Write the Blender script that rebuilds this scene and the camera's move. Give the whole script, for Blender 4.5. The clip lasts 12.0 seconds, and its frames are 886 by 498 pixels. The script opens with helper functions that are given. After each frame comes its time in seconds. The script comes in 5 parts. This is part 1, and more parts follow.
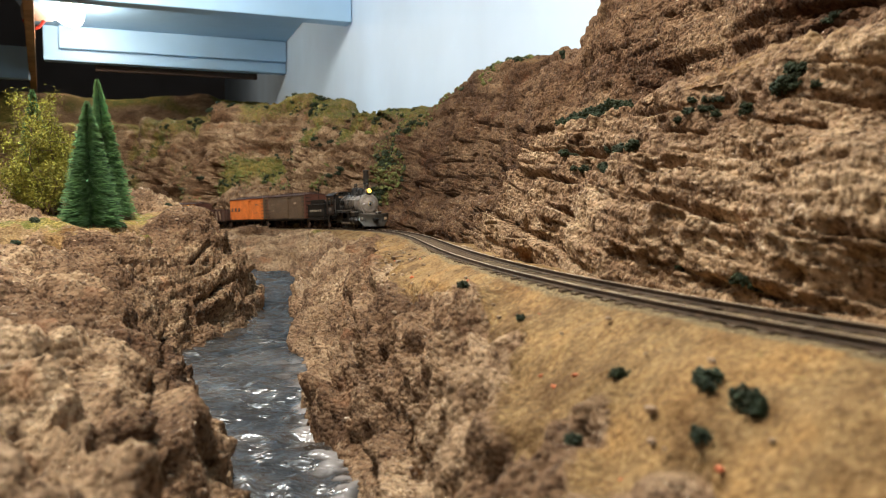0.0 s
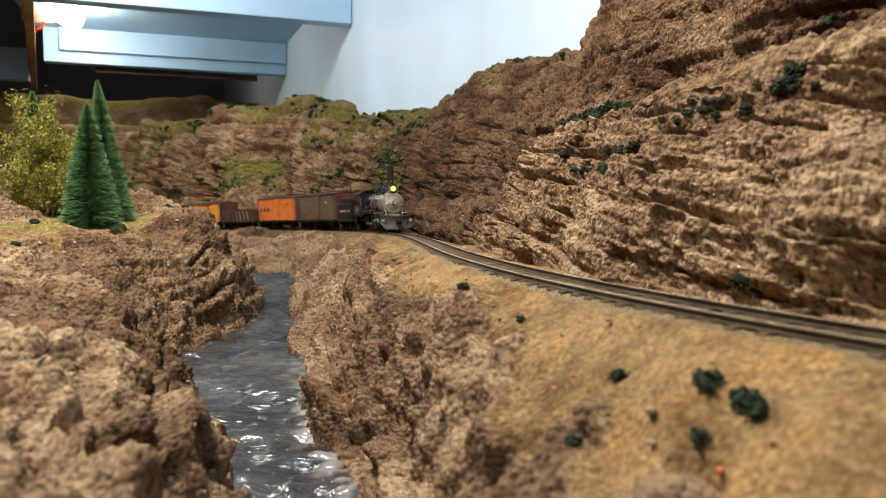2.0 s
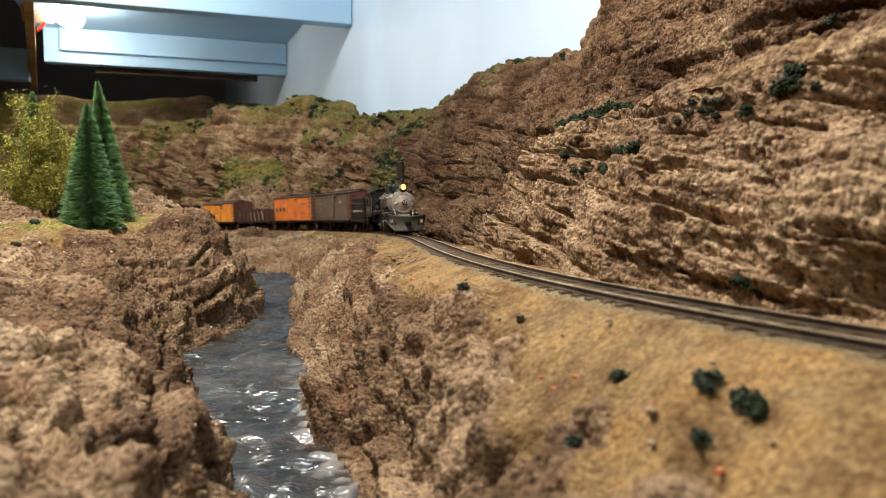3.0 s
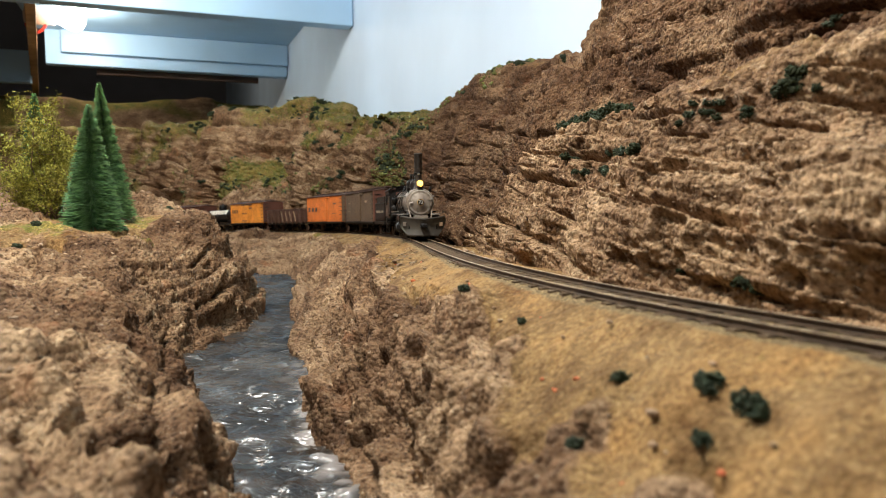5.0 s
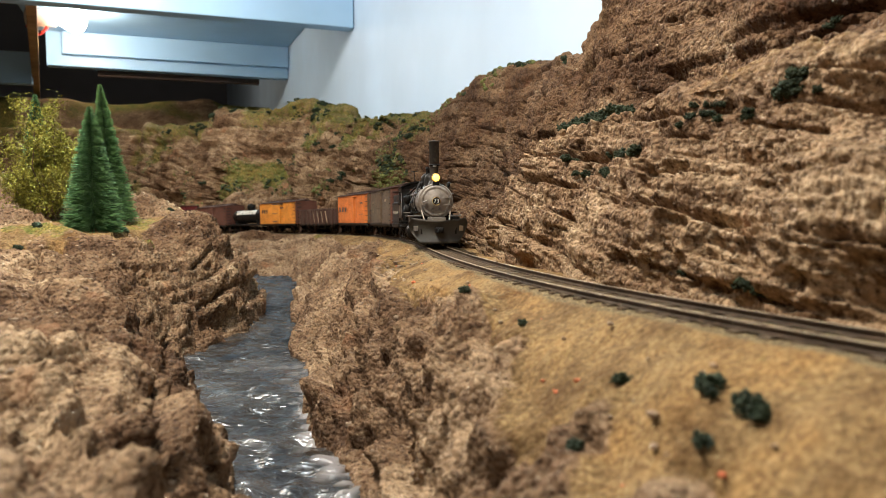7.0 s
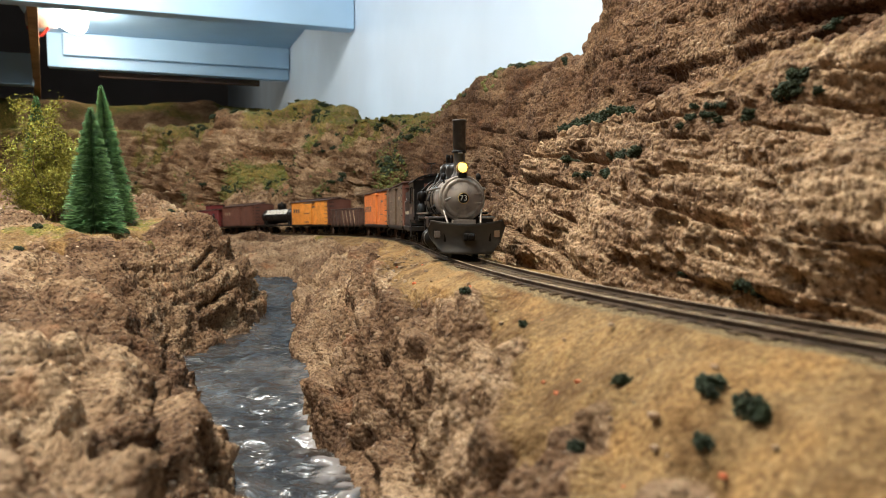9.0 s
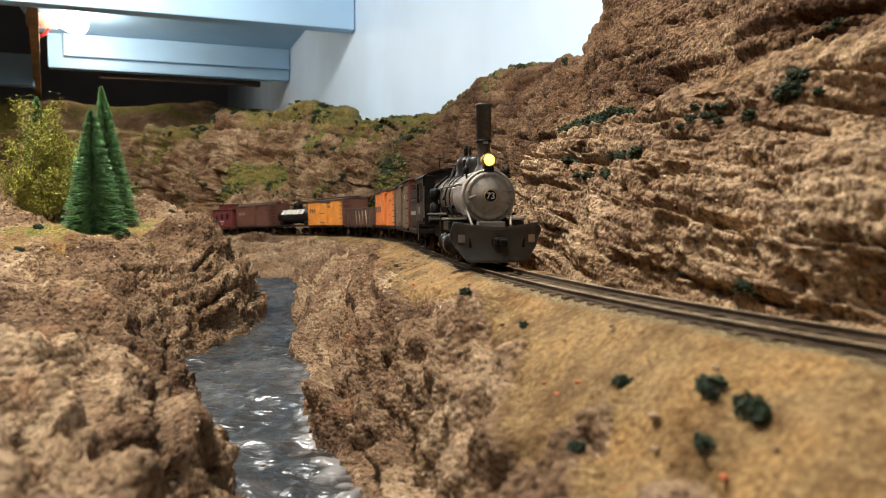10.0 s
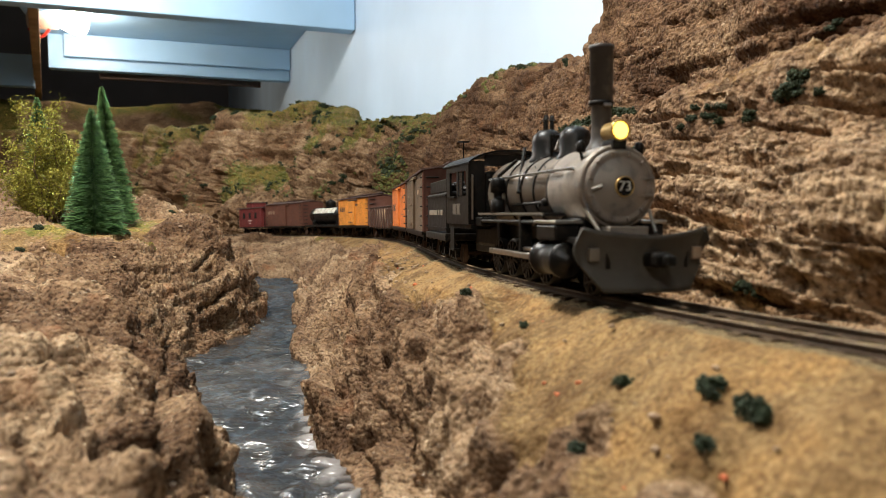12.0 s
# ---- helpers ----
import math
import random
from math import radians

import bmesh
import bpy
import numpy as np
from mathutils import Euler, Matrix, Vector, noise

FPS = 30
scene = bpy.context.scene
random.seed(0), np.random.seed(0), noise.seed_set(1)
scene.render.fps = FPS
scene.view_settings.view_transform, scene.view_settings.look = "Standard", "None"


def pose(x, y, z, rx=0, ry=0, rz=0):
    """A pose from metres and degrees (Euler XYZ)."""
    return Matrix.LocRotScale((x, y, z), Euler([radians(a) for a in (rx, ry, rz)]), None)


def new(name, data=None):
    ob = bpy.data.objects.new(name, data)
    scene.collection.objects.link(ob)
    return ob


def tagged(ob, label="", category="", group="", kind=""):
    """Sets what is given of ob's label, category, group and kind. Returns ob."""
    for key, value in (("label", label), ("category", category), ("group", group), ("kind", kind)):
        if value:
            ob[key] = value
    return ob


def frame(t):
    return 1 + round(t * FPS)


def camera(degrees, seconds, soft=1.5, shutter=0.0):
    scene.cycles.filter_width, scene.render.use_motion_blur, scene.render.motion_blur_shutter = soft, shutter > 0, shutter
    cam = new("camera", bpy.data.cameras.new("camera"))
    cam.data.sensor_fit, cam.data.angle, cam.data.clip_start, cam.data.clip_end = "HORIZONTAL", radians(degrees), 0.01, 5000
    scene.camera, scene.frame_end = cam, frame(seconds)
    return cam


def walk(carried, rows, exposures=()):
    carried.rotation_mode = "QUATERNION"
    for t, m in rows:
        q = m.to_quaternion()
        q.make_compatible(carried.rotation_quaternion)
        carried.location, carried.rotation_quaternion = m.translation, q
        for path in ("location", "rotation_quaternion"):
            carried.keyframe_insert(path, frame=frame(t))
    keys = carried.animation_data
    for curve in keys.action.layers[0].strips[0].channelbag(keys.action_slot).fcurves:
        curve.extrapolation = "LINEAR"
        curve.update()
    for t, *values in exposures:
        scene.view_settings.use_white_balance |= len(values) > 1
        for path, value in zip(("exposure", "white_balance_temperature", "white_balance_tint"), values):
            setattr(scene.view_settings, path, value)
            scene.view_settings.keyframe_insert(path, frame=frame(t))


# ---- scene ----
# A narrow-gauge model railway in 1:87: a train rounds a curve under rock cliffs, beside a resin river.
SPEED = 0.0458          # metres a second along the track
FRONT = 0.6325          # arc place of the smokebox front at the start


def smooth(t):
    t = np.clip(t, 0, 1)
    return t * t * (3 - 2 * t)


# ---- camera: it rests on the scenery and tilts up a hair ----
EYE = (0.0, 0.0, 0.0198)
cam = camera(62.65, 12.0, soft=0.7)
cam.data.dof.use_dof = True
cam.data.dof.focus_distance = 0.35
cam.data.dof.aperture_fstop = 29.0
TILT = ((0, -4.446, -0.13), (1, -4.326, -0.13), (2.5, -4.334, -0.13), (3.2, -4.28, -0.11), (5, -4.175, -0.045), (6, -4.13, 0.0),
        (7, -4.055, 0.01), (9, -3.966, 0.055), (10, -3.908, 0.08), (10.6, -3.86, 0.085), (12, -3.877, 0.11))
walk(cam, [(t, pose(*EYE, 90 + tilt, 0, turn)) for t, tilt, turn in TILT])

# ---- light: a bare bulb under the valance, added unseen lamps carrying on its row, and a dim room ----
world = bpy.data.worlds.new("room_air")
scene.world = world
world.use_nodes = True
world.node_tree.nodes["Background"].inputs[0].default_value = (0.9, 0.95, 1.0, 1)
world.node_tree.nodes["Background"].inputs[1].default_value = 0.02
scene.view_settings.exposure = 0.0
# first is the bulb itself; the rest are unseen lamps added for brightness
BULB_AND_FILLS = ((-0.872, 1.75, 0.436), (-0.60, 1.01, 0.43), (-0.170, 0.25, 0.44), (-0.10, -0.45, 0.44), (-1.14, 2.49, 0.50))
# the last lamp, hidden behind the header, is added to lift the back hill
for place, watts in zip(BULB_AND_FILLS, (2.7, 8.5, 18.0, 4.5, 1.8)):
    data = bpy.data.lights.new("bulb_and_fill_light", "POINT")
    data.energy, data.color, data.shadow_soft_size = watts, (1.0, 0.87, 0.74), 0.025
    new("bulb_and_fill_light", data).location = place


# ---- noise ----
def lattice(ix, iy, iz, seed):
    h = (ix * 374761393 + iy * 668265263 + iz * 1274126177 + seed * 974634777) & 0xFFFFFFFF
    h = ((h ^ (h >> 13)) * 1274126177) & 0xFFFFFFFF
    return ((h ^ (h >> 16)) & 0xFFFF) / 65535.0


def value_noise(x, y, z, seed=0):
    """Smooth noise from -1 to 1."""
    ix, iy, iz = (np.floor(a).astype(np.int64) for a in (x, y, z))
    fx, fy, fz = x - ix, y - iy, z - iz
    fx, fy, fz = (a * a * a * (a * (a * 6 - 15) + 10) for a in (fx, fy, fz))
    out = 0
    for dx in (0, 1):
        for dy in (0, 1):
            for dz in (0, 1):
                w = (fx if dx else 1 - fx) * (fy if dy else 1 - fy) * (fz if dz else 1 - fz)
                out = out + w * lattice(ix + dx, iy + dy, iz + dz, seed)
    return out * 2 - 1


def fbm(x, y, z, octaves, seed=0):
    total, amp, norm = 0, 1.0, 0.0
    for o in range(octaves):
        f = 2.03 ** o
        total = total + amp * value_noise(x * f + 7.3 * o, y * f - 3.1 * o, z * f + 1.7 * o, seed + o)
        norm += amp
        amp *= 0.5
    return total / norm


def ridged(x, y, z, octaves, seed=0):
    total, amp, norm = 0, 1.0, 0.0
    for o in range(octaves):
        f = 2.11 ** o
        total = total + amp * (1 - 2 * np.abs(value_noise(x * f + 5.1 * o, y * f + 2.3 * o, z * f - 4.7 * o, seed + o)))
        norm += amp
        amp *= 0.55
    return total / norm


def slabs(x, y, bed, thick, wide, seed):
    """Beds of rock: each stands out or back by itself, over a dark cleft of changing depth."""
    q = bed / thick + 0.55 * value_noise(x / (wide * 1.6), y / (wide * 1.6), bed / (thick * 3.5), seed + 1)
    i = np.floor(q)
    f = q - i
    stand = value_noise(x / wide, y / wide, i * 7.31 + 0.37, seed)
    deep = np.clip(0.20 + 1.6 * value_noise(x / (wide * 0.8), y / (wide * 0.8), i * 3.17 + 0.71, seed + 2), 0, 1)
    cleft = (1 - smooth(f / 0.30)) * deep
    return np.clip(1.6 * stand, -1, 1) + 0.5 * (f - 0.5), cleft


def rock(x, y, z, size=1.0, lumpy=0.0):
    """Relief of carved plaster rock in metres: bulges, tilted beds with sharp ledges and clefts, grit; round lumps where lumpy."""
    x, y, z = x / size, y / size, z / size
    bed = z + 0.10 * x - 0.06 * y + 0.0035 * fbm(x / 0.06, y / 0.06, z / 0.06, 3, 11)
    bulge = fbm(x / 0.07, y / 0.07, z / 0.05, 3, 21)
    thick_out, thick_cleft = slabs(x, y, bed, 0.0135, 0.050, 31)
    thin_out, thin_cleft = slabs(x, y, bed, 0.0052, 0.022, 35)
    patch = smooth(0.5 + 1.4 * value_noise(x / 0.04, y / 0.04, z / 0.025, 57))
    lump = ridged(x / 0.020, y / 0.020, bed / 0.012, 3, 41)
    pocket = smooth((np.abs(fbm(x / 0.013, y / 0.013, z / 0.010, 2, 45)) - 0.34) / 0.25)
    grit = 0.0014 * fbm(x / 0.0046, y / 0.0046, bed / 0.0032, 4, 51) + 0.0008 * ridged(x / 0.0036, y / 0.0036, bed / 0.0024, 2, 47)
    beds = 0.0036 * thick_out - 0.0062 * thick_cleft + (0.35 + 0.65 * patch) * (0.0017 * thin_out - 0.0028 * thin_cleft)
    return size * (0.0070 * bulge + (1 - 0.55 * lumpy) * beds + 0.0012 * (lump - 0.2) - 0.0025 * pocket + grit
                   + lumpy * (0.0062 * fbm(x / 0.015, y / 0.015, z / 0.014, 2, 43) - 0.0028 * (lump - 0.2)))


# ---- plan: the track's curve, the river ----
HEADING_S = (-0.20, 0.0, 0.05, 0.15, 0.25, 0.35, 0.45, 0.55, 0.65, 0.75, 0.85, 0.95, 1.05, 1.3, 1.9, 2.6)
HEADING = (-31.0, -28.4, -22.2, -12.6, -7.3, -6.4, -9.4, -15.4, -23.2, -31.0, -36.8, -38.6, -40.0, -44.0, -58.0, -75.0)
ARC = np.arange(-0.20, 2.60, 0.002)
TURN = np.radians(np.interp(ARC, HEADING_S, HEADING))
TURN = np.convolve(np.pad(TURN, 15, "edge"), np.ones(31) / 31, "valid")
TX = np.concatenate([[0], np.cumsum(np.sin(TURN[:-1]) * 0.002)])
TY = np.concatenate([[0], np.cumsum(np.cos(TURN[:-1]) * 0.002)])
TX += 0.0213 - np.interp(0.15, ARC, TX)
TY += 0.2255 - np.interp(0.15, ARC, TY)


def grade(s):
    s = np.asarray(s)
    return -0.01629 * s - 0.01184 * np.clip(s, 0, 1.2) ** 2


def on_track(s, u=0.0):
    """Place on the plan: s along the track, u to the side of the cliff."""
    x, y, a = np.interp(s, ARC, TX), np.interp(s, ARC, TY), np.interp(s, ARC, TURN)
    return x + np.cos(a) * u, y - np.sin(a) * u, a


def nearest(px, py, qx, qy):
    """Index of the nearest polyline point, and the distance."""
    best, index = np.full(px.shape, 9e9), np.zeros(px.shape, int)
    for i in range(len(qx)):
        d = (px - qx[i]) ** 2 + (py - qy[i]) ** 2
        near = d < best
        best[near], index[near] = d[near], i
    return index, np.sqrt(best)


def inside(points):
    """True in front of the backdrop wall."""
    return (points[..., 0] + 0.46) * math.cos(radians(21)) + (points[..., 1] - 2.2) * math.sin(radians(21)) < 0.03


WATER = -0.055
RIVER = ((0.006, -0.25, 0.012), (-0.008, 0.10, 0.012), (-0.023, 0.135, 0.013), (-0.036, 0.164, 0.015), (-0.043, 0.186, 0.0155), (-0.054, 0.213, 0.0155), (-0.073, 0.27, 0.022),
         (-0.097, 0.337, 0.025), (-0.094, 0.40, 0.013), (-0.107, 0.475, 0.010), (-0.124, 0.55, 0.017), (-0.147, 0.63, 0.023),
         (-0.20, 0.685, 0.03), (-0.30, 0.73, 0.03), (-0.45, 0.80, 0.03), (-0.75, 0.92, 0.03), (-1.2, 1.1, 0.03))
k = np.arange(len(RIVER))
kk = np.linspace(0, len(RIVER) - 1, 200)
RX, RY, RW = (np.interp(kk, k, [r[i] for r in RIVER]) for i in range(3))
for values in (RX, RY, RW):
    values[3:-3] = np.convolve(values, np.ones(7) / 7, "valid")
RDX, RDY = np.gradient(RX), np.gradient(RY)


SAND_Y = (0.05, 0.09, 0.11, 0.12, 0.16, 0.20, 0.25, 0.30, 0.42, 0.55, 0.8)      # the sand's lower edge on the terrace
SAND_X = (0.016, 0.022, 0.022, 0.018, 0.008, 0.002, -0.014, -0.022, -0.036, -0.052, -0.14)

OUTCROPS = ((0.0215, 0.1130, 0.0075, -0.0015), (0.0090, 0.1560, 0.0090, 0.0035), (0.0240, 0.0880, 0.0070, 0.0020), (0.0310, 0.0900, 0.0040, 0.0010), (0.0050, 0.1900, 0.0080, 0.0020))


def land(x, y):
    """Height of the modelled ground, and masks: sand, ballast."""
    i, d = nearest(x, y, RX[::1], RY[::1])
    left = RDX[i] * (y - RY[i]) - RDY[i] * (x - RX[i]) > 0
    shore = d - RW[i] + 0.004 * fbm(x / 0.03, y / 0.03, 0 * x, 3, 61)
    j, dt = nearest(x, y, TX[::3], TY[::3])
    s = ARC[::3][j]
    a = TURN[::3][j]
    u = (x - TX[::3][j]) * np.cos(a) - (y - TY[::3][j]) * np.sin(a)
    bed = grade(s)
    # sandy terrace between the track and the river
    edge = np.maximum(np.abs(u) - 0.016, 0)
    part_up = np.clip(shore / np.maximum(shore + edge, 1e-4), 0, 1)
    rise = 1 - (1 - part_up) ** (1.45 + 0.3 * smooth((y - 0.35) / 0.1))
    terrace = WATER + (bed - 0.0055 - WATER) * rise
    # rocky bluff on the other side
    top = -0.012 + 0.017 * smooth((y - 0.22) / 0.2) + 0.036 * smooth((-x - 0.14) / 0.22) * smooth((y - 0.36) / 0.2) \
        + 0.012 * smooth((-x - 0.10) / 0.1) * (1 - smooth((y - 0.2) / 0.15))
    reach = 0.024 - 0.008 * (1 - smooth((y - 0.20) / 0.1))
    top = top + 0.016 * np.exp(-((x + 0.142) ** 2 + (y - 0.455) ** 2) / 0.022 ** 2)
    bluff = WATER + (top - WATER) * (1 - np.exp(-(np.maximum(shore, 0) / reach) ** 1.25))
    z = np.where(left & (u < 0), bluff, terrace)
    z = np.where(shore < 0, WATER + 0.35 * shore - 0.003, z)
    z = np.where(u > 0, bed - 0.0055 - 0.25 * np.maximum(u - 0.05, 0), z)
    sand = np.where(left, smooth((shore - 0.04) / 0.05) * 0.17 * smooth((y - 0.28) / 0.1), smooth((x - np.interp(y, SAND_Y, SAND_X)) / 0.011 + 0.35))
    sand = np.where(u > 0, 1, sand) * (shore > 0)
    flat = np.exp(-(np.abs(u) / 0.0135) ** 6)
    sand = np.clip(sand + 1.5 * fbm(x / 0.026, y / 0.026, 0 * x, 4, 71) * (sand > 0.01) * (sand < 0.995), 0, 1)
    for ox, oy, size, up in OUTCROPS:    # rock that stands out of the sand
        knob = np.exp(-((x - ox) ** 2 + (y - oy) ** 2) / size ** 2)
        sand = sand * (1 - 1.0 * np.clip(1.6 * knob - 0.25 + 0.5 * fbm(x / 0.008, y / 0.008, 0 * x, 3, 73) * (knob > 0.05), 0, 1))
        z = z + up * knob
    rough = (1 - 0.88 * sand) * (1 - flat) * smooth((shore + 0.004) / 0.01)
    z = np.where(flat > 0.02, z * (1 - flat) + (bed - 0.00178) * flat, z)
    return z, sand, np.exp(-(np.abs(u) / 0.0096) ** 6), rough


def grid_mesh(name, P, masks, keep=None):
    """A sheet from an array of points (rows, columns, 3), with named masks."""
    n, m = P.shape[:2]
    idx = np.arange(n * m).reshape(n, m)
    quads = np.stack([idx[:-1, :-1], idx[:-1, 1:], idx[1:, 1:], idx[1:, :-1]], -1).reshape(-1, 4)
    if keep is not None:                 # cut off what would lie behind the backdrop
        quads = quads[keep.reshape(-1)[quads].all(1)]
    me = bpy.data.meshes.new(name)
    me.vertices.add(n * m)
    me.vertices.foreach_set("co", P.reshape(-1).astype(np.float32))
    me.loops.add(quads.size)
    me.loops.foreach_set("vertex_index", quads.reshape(-1).astype(np.int32))
    me.polygons.add(len(quads))
    me.polygons.foreach_set("loop_start", np.arange(0, quads.size, 4, dtype=np.int32))
    me.polygons.foreach_set("use_smooth", np.ones(len(quads), bool))
    for key, values in masks.items():
        me.attributes.new(key, "FLOAT", "POINT").data.foreach_set("value", values.reshape(-1).astype(np.float32))
    me.update(calc_edges=True)
    me.validate()
    return me


# ---- materials ----
def material(name):
    m = bpy.data.materials.new(name)
    m.use_nodes = True
    return m, m.node_tree.nodes, m.node_tree.links, m.node_tree.nodes["Principled BSDF"]


def node(nodes, kind, **inputs):
    n = nodes.new(kind)
    for key, value in inputs.items():
        n.inputs[key.replace("_", " ")].default_value = value
    return n


def ramp(nodes, links, source, stops):
    r = nodes.new("ShaderNodeValToRGB")
    e = r.color_ramp.elements
    while len(e) < len(stops):
        e.new(0.5)
    for el, (p, c) in zip(e, stops):
        el.position, el.color = p, (*c, 1)
    links.new(source, r.inputs[0])
    return r.outputs[0]


def mixed(nodes, links, fac, a, b, blend="MIX"):
    m = nodes.new("ShaderNodeMix")
    m.data_type, m.blend_type = "RGBA", blend
    for sock, val in ((m.inputs[0], fac), (m.inputs[6], a), (m.inputs[7], b)):
        if isinstance(val, bpy.types.NodeSocket):
            links.new(val, sock)
        elif isinstance(val, tuple):
            sock.default_value = (*val, 1)
        else:
            sock.default_value = val
    return m.outputs[2]


def plain(name, colour, rough=0.6, metal=0.0, vary=0.15, scale=300.0, bump=0.15, dist=0.0003, wear=None, shine=0.5):
    """Paint or metal with two scales of variation, and dust or wear of another colour."""
    m, nodes, links, bsdf = material(name)
    geo = nodes.new("ShaderNodeTexCoord").outputs["Object"]
    big = node(nodes, "ShaderNodeTexNoise", Scale=scale * 0.2, Detail=3.0)
    small = node(nodes, "ShaderNodeTexNoise", Scale=scale, Detail=4.0)
    for n in (big, small):
        links.new(geo, n.inputs["Vector"])
    dark = tuple(c * (1 - vary) for c in colour)
    light = tuple(min(1, c * (1 + vary)) for c in colour)
    col = ramp(nodes, links, big.outputs[0], ((0.35, dark), (0.65, light)))
    if wear:
        col = mixed(nodes, links, ramp(nodes, links, small.outputs[0], ((0.52, (0, 0, 0)), (0.72, (1, 1, 1)))), col, wear)
    links.new(col, bsdf.inputs["Base Color"])
    rr = nodes.new("ShaderNodeMapRange")
    links.new(small.outputs[0], rr.inputs[0])
    rr.inputs[3].default_value, rr.inputs[4].default_value = max(0.02, rough - 0.12), min(1, rough + 0.12)
    links.new(rr.outputs[0], bsdf.inputs["Roughness"])
    bsdf.inputs["Metallic"].default_value = metal
    bsdf.inputs["Specular IOR Level"].default_value = shine
    if bump:
        b = node(nodes, "ShaderNodeBump", Strength=bump, Distance=dist)
        links.new(small.outputs[0], b.inputs["Height"])
        links.new(b.outputs[0], bsdf.inputs["Normal"])
    return m


def ground_material(name):
    """Plaster rock washed in pinkish tan and brown, with sifted sand, ballast and turf by mask."""
    m, nodes, links, bsdf = material(name)
    pos = nodes.new("ShaderNodeNewGeometry").outputs["Position"]

    def tex(scale, detail=4.0, rough=0.6, stretch=None):
        n = node(nodes, "ShaderNodeTexNoise", Scale=scale, Detail=detail, Roughness=rough)
        if stretch:
            mp = nodes.new("ShaderNodeMapping")
            mp.inputs["Scale"].default_value = stretch
            links.new(pos, mp.inputs["Vector"])
            links.new(mp.outputs[0], n.inputs["Vector"])
        else:
            links.new(pos, n.inputs["Vector"])
        return n.outputs[0]

    def mask(key):
        a = nodes.new("ShaderNodeAttribute")
        a.attribute_name = key
        return a.outputs["Fac"]

    wash = ramp(nodes, links, tex(22.0, 5.0), ((0.30, (0.135, 0.082, 0.048)), (0.45, (0.262, 0.175, 0.108)), (0.58, (0.39, 0.281, 0.178)), (0.72, (0.52, 0.398, 0.262))))
    strata = ramp(nodes, links, tex(9.0, 5.0, 0.65, (2, 2, 16)), ((0.38, (0.55, 0.50, 0.48)), (0.60, (1.0, 1.0, 1.0))))
    stone = mixed(nodes, links, 0.7, wash, strata, "MULTIPLY")
    pits = ramp(nodes, links, tex(480.0, 5.0, 0.75), ((0.39, (0.24, 0.20, 0.17)), (0.48, (0.95, 0.94, 0.92)), (0.66, (1.15, 1.14, 1.1))))
    stone = mixed(nodes, links, 0.9, stone, pits, "MULTIPLY")
    stain = ramp(nodes, links, tex(120.0, 5.0, 0.7, (1, 1, 1.8)), ((0.34, (0.40, 0.33, 0.28)), (0.46, (0.94, 0.92, 0.90)), (0.66, (1.15, 1.14, 1.1))))
    stone = mixed(nodes, links, 0.85, stone, stain, "MULTIPLY")
    cell = node(nodes, "ShaderNodeTexVoronoi", Scale=620.0, Randomness=1.0)
    links.new(pos, cell.inputs["Vector"])
    crumb = ramp(nodes, links, cell.outputs["Color"], ((0.15, (0.55, 0.52, 0.48)), (0.5, (0.95, 0.94, 0.92)), (0.85, (1.15, 1.13, 1.1))))
    stone = mixed(nodes, links, 0.5, stone, crumb, "MULTIPLY")
    rust = ramp(nodes, links, tex(38.0, 3.0), ((0.60, (0, 0, 0)), (0.75, (0.6, 0.6, 0.6))))
    stone = mixed(nodes, links, rust, stone, (0.33, 0.155, 0.075))
    grit = ramp(nodes, links, tex(950.0, 3.0, 0.7), ((0.30, (0.088, 0.053, 0.024)), (0.5, (0.185, 0.121, 0.055)), (0.70, (0.285, 0.198, 0.100))))
    tone = ramp(nodes, links, tex(30.0, 3.0), ((0.30, (0.62, 0.55, 0.45)), (0.5, (1.0, 0.97, 0.9)), (0.68, (1.14, 0.98, 0.76))))
    sandy = mixed(nodes, links, 0.8, grit, tone, "MULTIPLY")
    dirt = ramp(nodes, links, tex(75.0, 5.0, 0.7), ((0.36, (0.42, 0.34, 0.27)), (0.52, (1.0, 1.0, 1.0)), (0.68, (1.28, 1.2, 1.08))))
    sandy = mixed(nodes, links, 0.85, sandy, dirt, "MULTIPLY")
    stones = ramp(nodes, links, tex(1300.0, 3.0, 0.8), ((0.34, (0.035, 0.025, 0.014)), (0.5, (0.13, 0.095, 0.048)), (0.66, (0.26, 0.19, 0.10))))
    turf = ramp(nodes, links, tex(700.0, 4.0, 0.8), ((0.32, (0.030, 0.040, 0.012)), (0.5, (0.15, 0.14, 0.038)), (0.68, (0.33, 0.26, 0.085))))
    green = ramp(nodes, links, tex(45.0, 3.0), ((0.36, (0.42, 0.60, 0.40)), (0.6, (1.10, 0.93, 0.85))))
    turf = mixed(nodes, links, 0.9, turf, green, "MULTIPLY")
    speck = tex(210.0, 5.0, 0.8)

    def rag(key):
        """The mask with a ragged edge."""
        add = nodes.new("ShaderNodeMath")
        add.operation = "ADD"
        links.new(mask(key), add.inputs[0])
        links.new(speck, add.inputs[1])
        return ramp(nodes, links, add.outputs[0], ((0.78, (0, 0, 0)), (1.05, (1, 1, 1))))

    # brown mask: redder rock, plus shade painted on the hill and upper cliff
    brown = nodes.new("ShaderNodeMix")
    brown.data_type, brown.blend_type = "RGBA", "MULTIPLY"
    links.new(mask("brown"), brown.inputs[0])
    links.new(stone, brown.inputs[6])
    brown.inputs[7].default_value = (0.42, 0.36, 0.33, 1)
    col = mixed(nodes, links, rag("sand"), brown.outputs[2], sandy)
    col = mixed(nodes, links, rag("turf"), col, turf)
